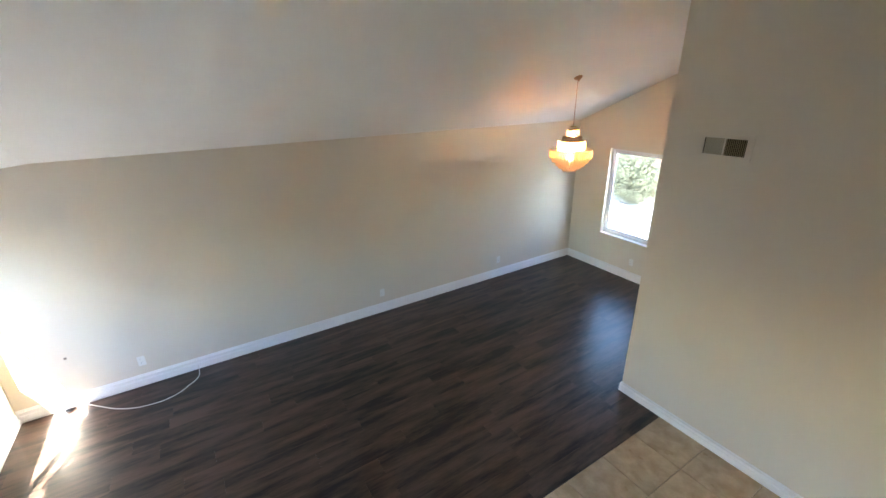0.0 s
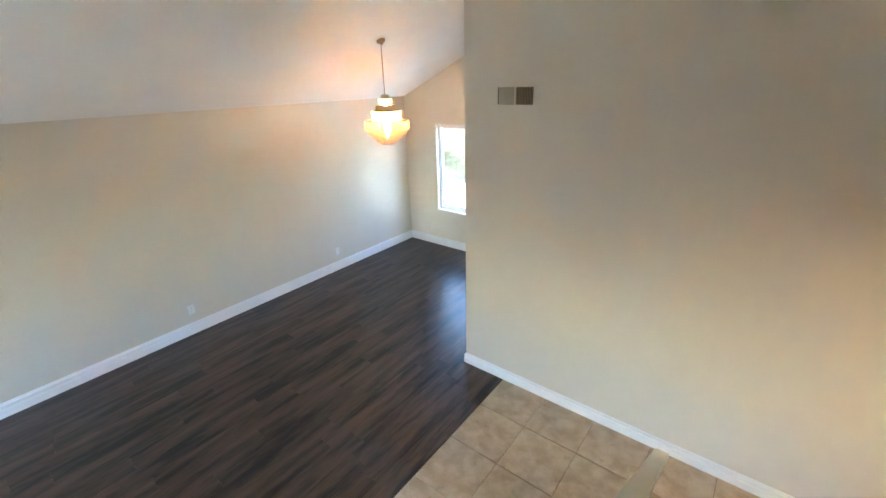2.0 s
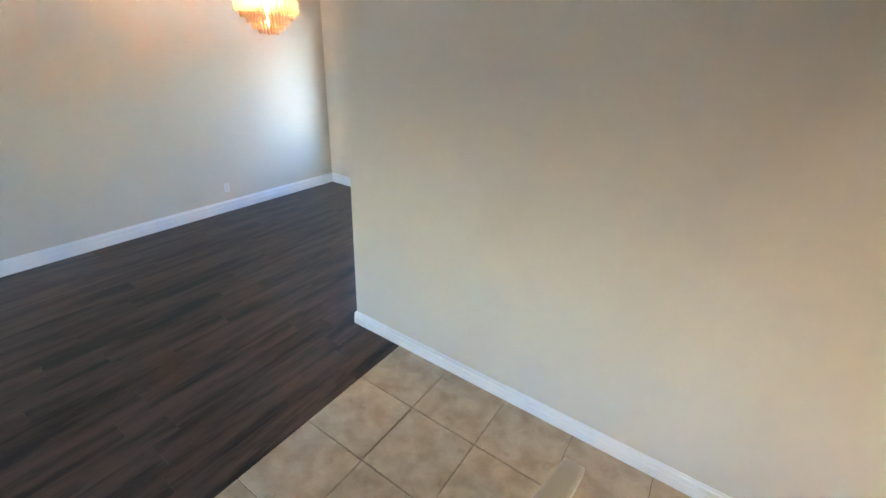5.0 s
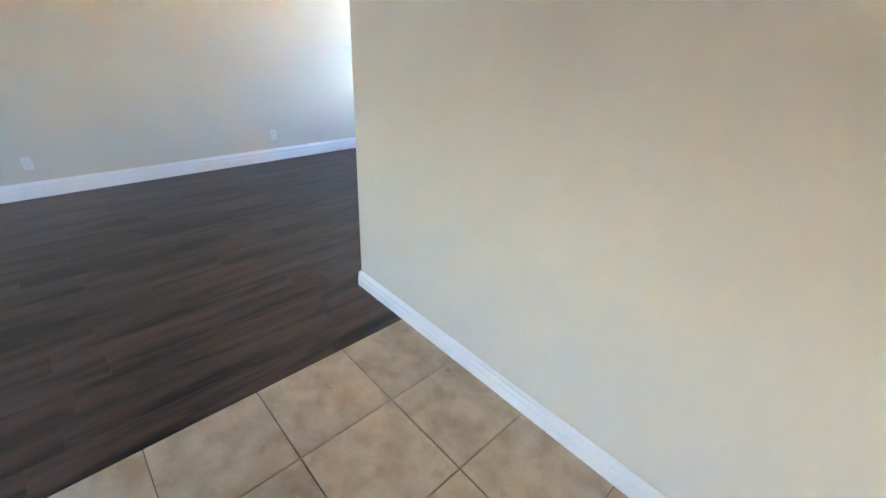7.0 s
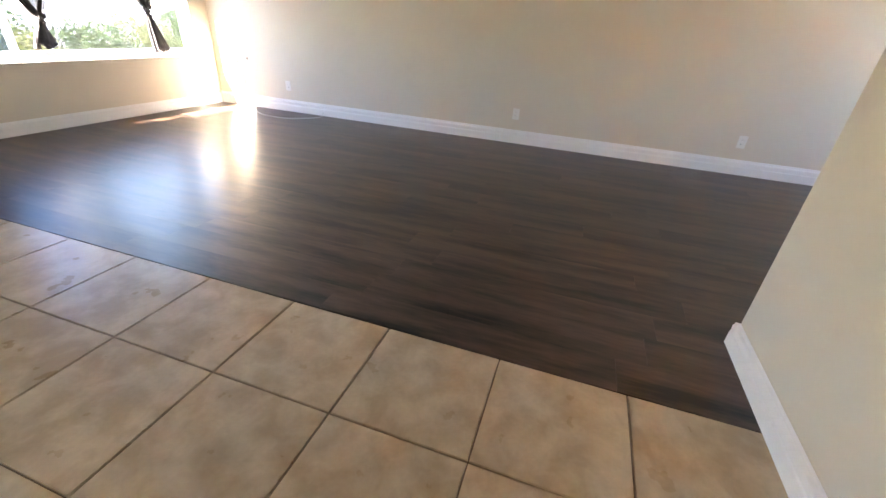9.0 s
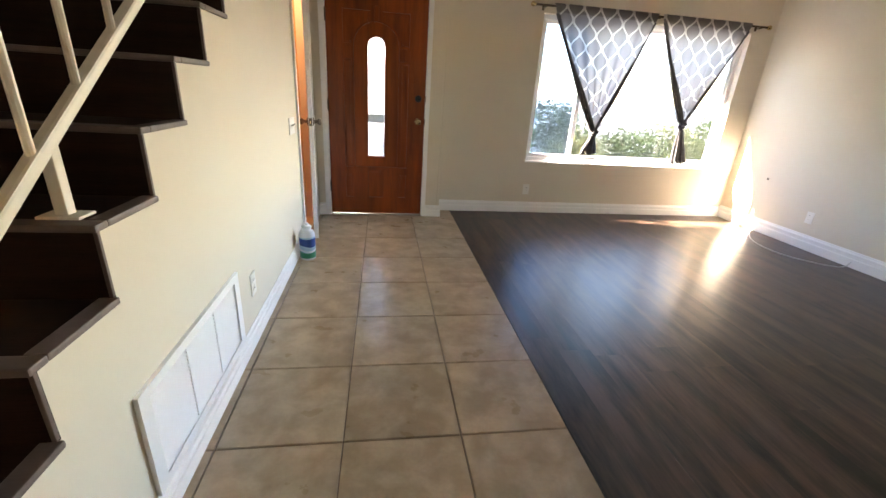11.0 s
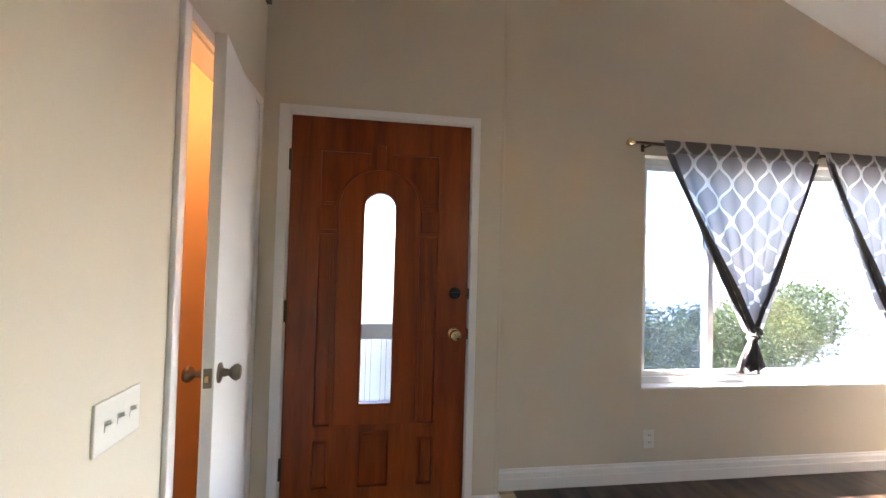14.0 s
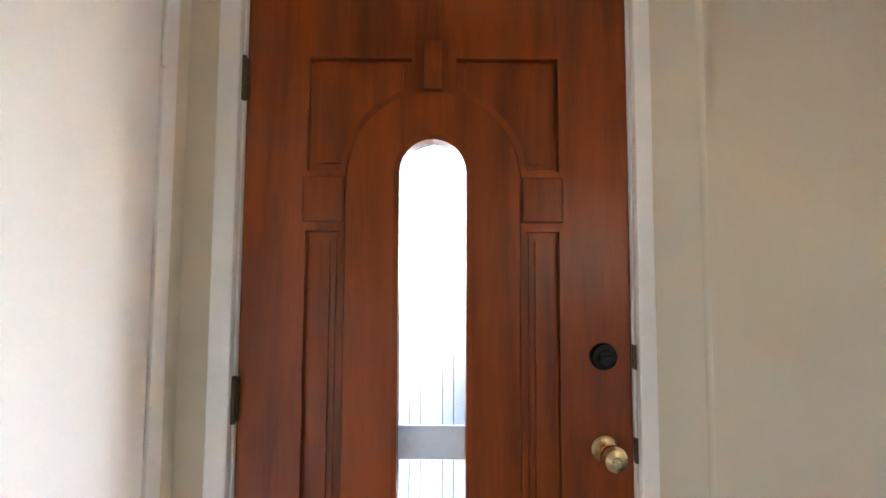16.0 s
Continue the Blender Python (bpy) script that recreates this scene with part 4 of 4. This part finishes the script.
for r, z, h, n in TIERS:
    on_lamp("tier_ring", lathe(bmesh.new(), [(r - 0.010, -0.005), (r + 0.002, -0.005), (r + 0.004, 0.0), (r + 0.002, 0.005), (r - 0.010, 0.005)], 48), M_BRASS, "", z)
    drop = bmesh.new()
    w = math.pi * r / n * 0.92
    lathe(drop, [(w * 0.55, 0.0), (w, -0.006), (w, -h * 0.80), (w * 0.35, -h)], 6)
    me = bpy.data.meshes.new("crystal_drop")
    drop.to_mesh(me)
    drop.free()
    me.materials.append(M_CRYSTAL)
    for i in range(n):
        a = 2 * math.pi * i / n
        o = new("crystal_drop", me)
        o.parent = lamp
        o.location = (r * math.cos(a), r * math.sin(a), z - zc - 0.003)
        o.rotation_euler = (0, 0, a)
for z, plate_r in ((2.605, 0.062), (2.471, 0.154), (2.367, 0.245)):
    bm = bmesh.new()
    for i in range(4):
        a = math.pi * i / 4
        cyl(bm, (plate_r * math.cos(a), plate_r * math.sin(a), 0), (-plate_r * math.cos(a), -plate_r * math.sin(a), 0), 0.004, seg=6)
    on_lamp("spider", bm, M_BRASS, "", z)
on_lamp("finial", lathe(bmesh.new(), [(0.010, 2.16), (0.018, 2.13), (0.022, 2.105), (0.012, 2.088), (0.003, 2.082)], 12), M_CRYSTAL)

# ---- outdoors ----
g = bmesh.new()
box(g, -300, 300, -300, 300, -0.5, -0.12)
structure("ground", g, M_GROUND, "pale sunlit concrete ground reaching far away")
# unseen overhang, set where it trims the sun patch indoors
structure("eave", boxed(-3.0, 4.2, YF + 0.14, 6.10, 2.60, 2.72), M_STUCCO, "unseen roof overhang placed to bound the sun patch")
# unseen walls added to hold low sky light off the long wall
structure("wall_wing", boxed(-3.4, -3.2, YW + 0.16, 12.0, -0.12, 3.3), M_STUCCO, "unseen stucco wall added to block low sky light")
structure("wall_wing_return", boxed(-3.2, XW, YW + 0.16, YW + 0.30, -0.12, 3.3), M_STUCCO, "unseen stucco return closing the added sky-blocking wall")


def foliage(bm, centre, radii, count, size, rnd):
    c = Vector(centre)
    for _ in range(count):
        d = Vector((rnd.gauss(0, 1), rnd.gauss(0, 1), rnd.gauss(0, 1))).normalized()
        k = rnd.uniform(0.55, 1.0) * (0.85 + 0.3 * noise.noise(d * 2.3 + c))
        p = c + Vector((d.x * radii[0], d.y * radii[1], d.z * radii[2])) * k
        q = Euler((rnd.uniform(0, 6.3), rnd.uniform(0, 6.3), rnd.uniform(0, 6.3))).to_matrix()
        s = size * rnd.uniform(0.6, 1.3)
        vs = [bm.verts.new(p + q @ Vector(o) * s) for o in ((0, -1, 0), (0.42, 0, 0.12), (0, 1, 0), (-0.42, 0, 0.12))]
        bm.faces.new(vs)


def shrub(x, y, r, h, mat, seed, label, size=0.05, count=1500):
    rnd = random.Random(seed)
    root = thing("shrub", (x, y, -0.12), label, "shrub")
    bm = bmesh.new()
    for _ in range(6):
        cx, cy = x + rnd.uniform(-r, r) * 0.5, y + rnd.uniform(-r, r) * 0.4
        foliage(bm, (cx, cy, -0.12 + h * rnd.uniform(0.34, 0.58)), (r * 0.65, r * 0.6, h * 0.42), count // 6, size, rnd)
    foliage(bm, (x, y, -0.12 + h * 0.24), (r * 0.95, r * 0.8, h * 0.25), count // 3, size, rnd)
    under(part("foliage", bm, mat, root))
    sb = bmesh.new()
    for _ in range(5):
        cyl(sb, (x + rnd.uniform(-0.08, 0.08), y + rnd.uniform(-0.08, 0.08), -0.13), (x + rnd.uniform(-r, r) * 0.5, y + rnd.uniform(-r, r) * 0.4, h * 0.6), 0.02, 0.008, 6)
    under(part("stems", sb, M_BARK, root))


def tree(x, y, h, r, mat, seed, label):
    rnd = random.Random(seed)
    root = thing("tree", (x, y, -0.12), label, "tree")
    tb = bmesh.new()
    cyl(tb, (x, y, -0.2), (x + 0.1, y, h * 0.55), 0.03 * h, 0.018 * h, 10)
    cb = bmesh.new()
    for i in range(7):
        a = 2 * math.pi * i / 7 + rnd.random()
        tip = (x + r * 0.65 * math.cos(a), y + r * 0.65 * math.sin(a), h * rnd.uniform(0.40, 0.88))
        cyl(tb, (x + 0.08, y, h * rnd.uniform(0.20, 0.42)), tip, 0.012 * h, 0.003 * h, 6)
        foliage(cb, tip, (r * 0.55, r * 0.55, h * 0.20), 700, 0.05 * r, rnd)
    foliage(cb, (x, y, h * 0.75), (r * 0.6, r * 0.6, h * 0.24), 1100, 0.05 * r, rnd)
    under(part("trunk", tb, M_BARK, root))
    under(part("crown", cb, mat, root))


shrub(-0.1, 7.6, 0.95, 1.45, M_LEAF3, 1, "dense shrub near the front walk, shade put into its blue-green leaves", 0.037, 5520)
shrub(1.0, 8.6, 0.9, 1.55, M_LEAF3, 2, "dense shrub beside the front walk, shade put into its blue-green leaves", 0.037, 5060)
shrub(0.2, 10.2, 1.2, 1.9, M_LEAF2, 3, "sunlit yellow-green shrub in the front yard", 0.043, 5060)
shrub(2.6, 7.7, 0.85, 1.05, M_LEAF2, 4, "low yellow-green flowering shrub under the window", 0.028, 5520)
shrub(3.7, 7.9, 0.9, 1.15, M_LEAF, 5, "green leafy shrub under the window", 0.031, 5520)
shrub(5.1, 8.6, 1.0, 1.3, M_LEAF2, 6, "rounded yellow-green shrub by the path", 0.031, 5060)
shrub(3.2, 10.5, 1.3, 1.6, M_LEAF, 7, "green shrub further down the yard", 0.043, 5060)
shrub(6.8, 9.6, 1.1, 1.5, M_LEAF, 13, "broad green shrub at the side of the yard", 0.037, 5060)
tree(-1.5, 24, 6.0, 2.2, M_LEAF, 8, "leafy street tree in the distance")
tree(7, 30, 6.5, 2.6, M_LEAF, 9, "broad leafy tree across the street")
shrub(5.3, -7.2, 1.0, 1.9, M_LEAF4, 11, "tall olive shrub behind the patio, paled by painted daylight haze", 0.050, 4140)
shrub(7.0, -7.6, 1.0, 2.2, M_LEAF4, 12, "tall green shrub behind the patio, paled by painted daylight haze", 0.050, 4140)
fence = thing("fence", (2.0, -8.4, -0.12), "brown wooden board fence behind the patio", "fence")
for i in range(60):
    under(part("board", boxed(-4.5 + i * 0.21, -4.3 + i * 0.21, -8.42, -8.40, -0.12, 1.55 + 0.01 * math.sin(i * 3.1)), M_FENCE, fence))

# ---- floors ----
structure("floor_base", boxed(XW - 0.14, XL + 0.14, YD - 0.14, YF + 0.14, -0.12, -0.012), M_GROUT, "brown grout bed under the floor")
# added dark sheet hides the paler grout bed in the plank gaps
structure("floor_underlay", boxed(0.0, XL, YD, YF, -0.0118, -0.0112), M_SUB, "dark sheet added beneath the planks to keep their seams dark")
wood_floor = tagged(new("floor_wood"), "dark brown vinyl plank floor running along the room", "", "", "structure")
PW, PL = 0.18, 1.22


def plank_mesh(w, length):
    bm = boxed(0, w - 0.0003, 0, length - 0.0003, -0.011, 0.0)
    me = bpy.data.meshes.new("plank")
    bm.to_mesh(me)
    bm.free()
    me.materials.append(M_PLANK)
    return me


shared = {}
cut = random.Random(5)
x = 0.0
while x < XL - 0.001:
    w = min(PW, XL - x)
    y0 = YD
    y = y0 - cut.uniform(0.1, 1.1)
    while y < YF - 0.001:
        a, b = max(y, YD), min(y + PL, YF)
        if b - a > 0.02:
            key = (round(w, 3), round(b - a, 3))
            if key not in shared:
                shared[key] = plank_mesh(*key)
            o = new("plank", shared[key])
            o.parent, o.location = wood_floor, (x, a, 0)
        y += PL
    x += PW
tile_floor = tagged(new("floor_tile"), "mottled beige ceramic tile floor with dark grout", "", "", "structure")
TP = 0.457
cols = [(-0.450, 0.0)] + [(-0.450 - TP * (i + 1), -0.450 - TP * i) for i in range(5)]
rows = [(-0.013, 0.418)] + [(0.418 + TP * i, 0.418 + TP * (i + 1)) for i in range(12)]
tiles = {}
for ca, cbb in cols:
    for ra, rb in rows:
        limit = XW if ra < Y1 - 0.05 else XB
        a, b, c, d = max(ca, limit), min(cbb, -0.001), ra, min(rb, YF)
        if ca < XB and ra >= Y1 - 0.2:
            a = max(ca, XB)
        if b - a < 0.015 or d - c < 0.015:
            continue
        key = (round(b - a, 3), round(d - c, 3))
        if key not in tiles:
            bm = boxed(0.0024, key[0] - 0.0024, 0.0024, key[1] - 0.0024, -0.011, 0.0)
            bmesh.ops.bevel(bm, geom=[e for e in bm.edges if all(abs(v.co.z) < 1e-6 for v in e.verts)], offset=0.0025, segments=2, affect='EDGES')
            me = bpy.data.meshes.new("tile")
            bm.to_mesh(me)
            bm.free()
            me.materials.append(M_TILE)
            tiles[key] = me
        o = new("tile", tiles[key])
        o.parent, o.location = tile_floor, (a, c, 0)
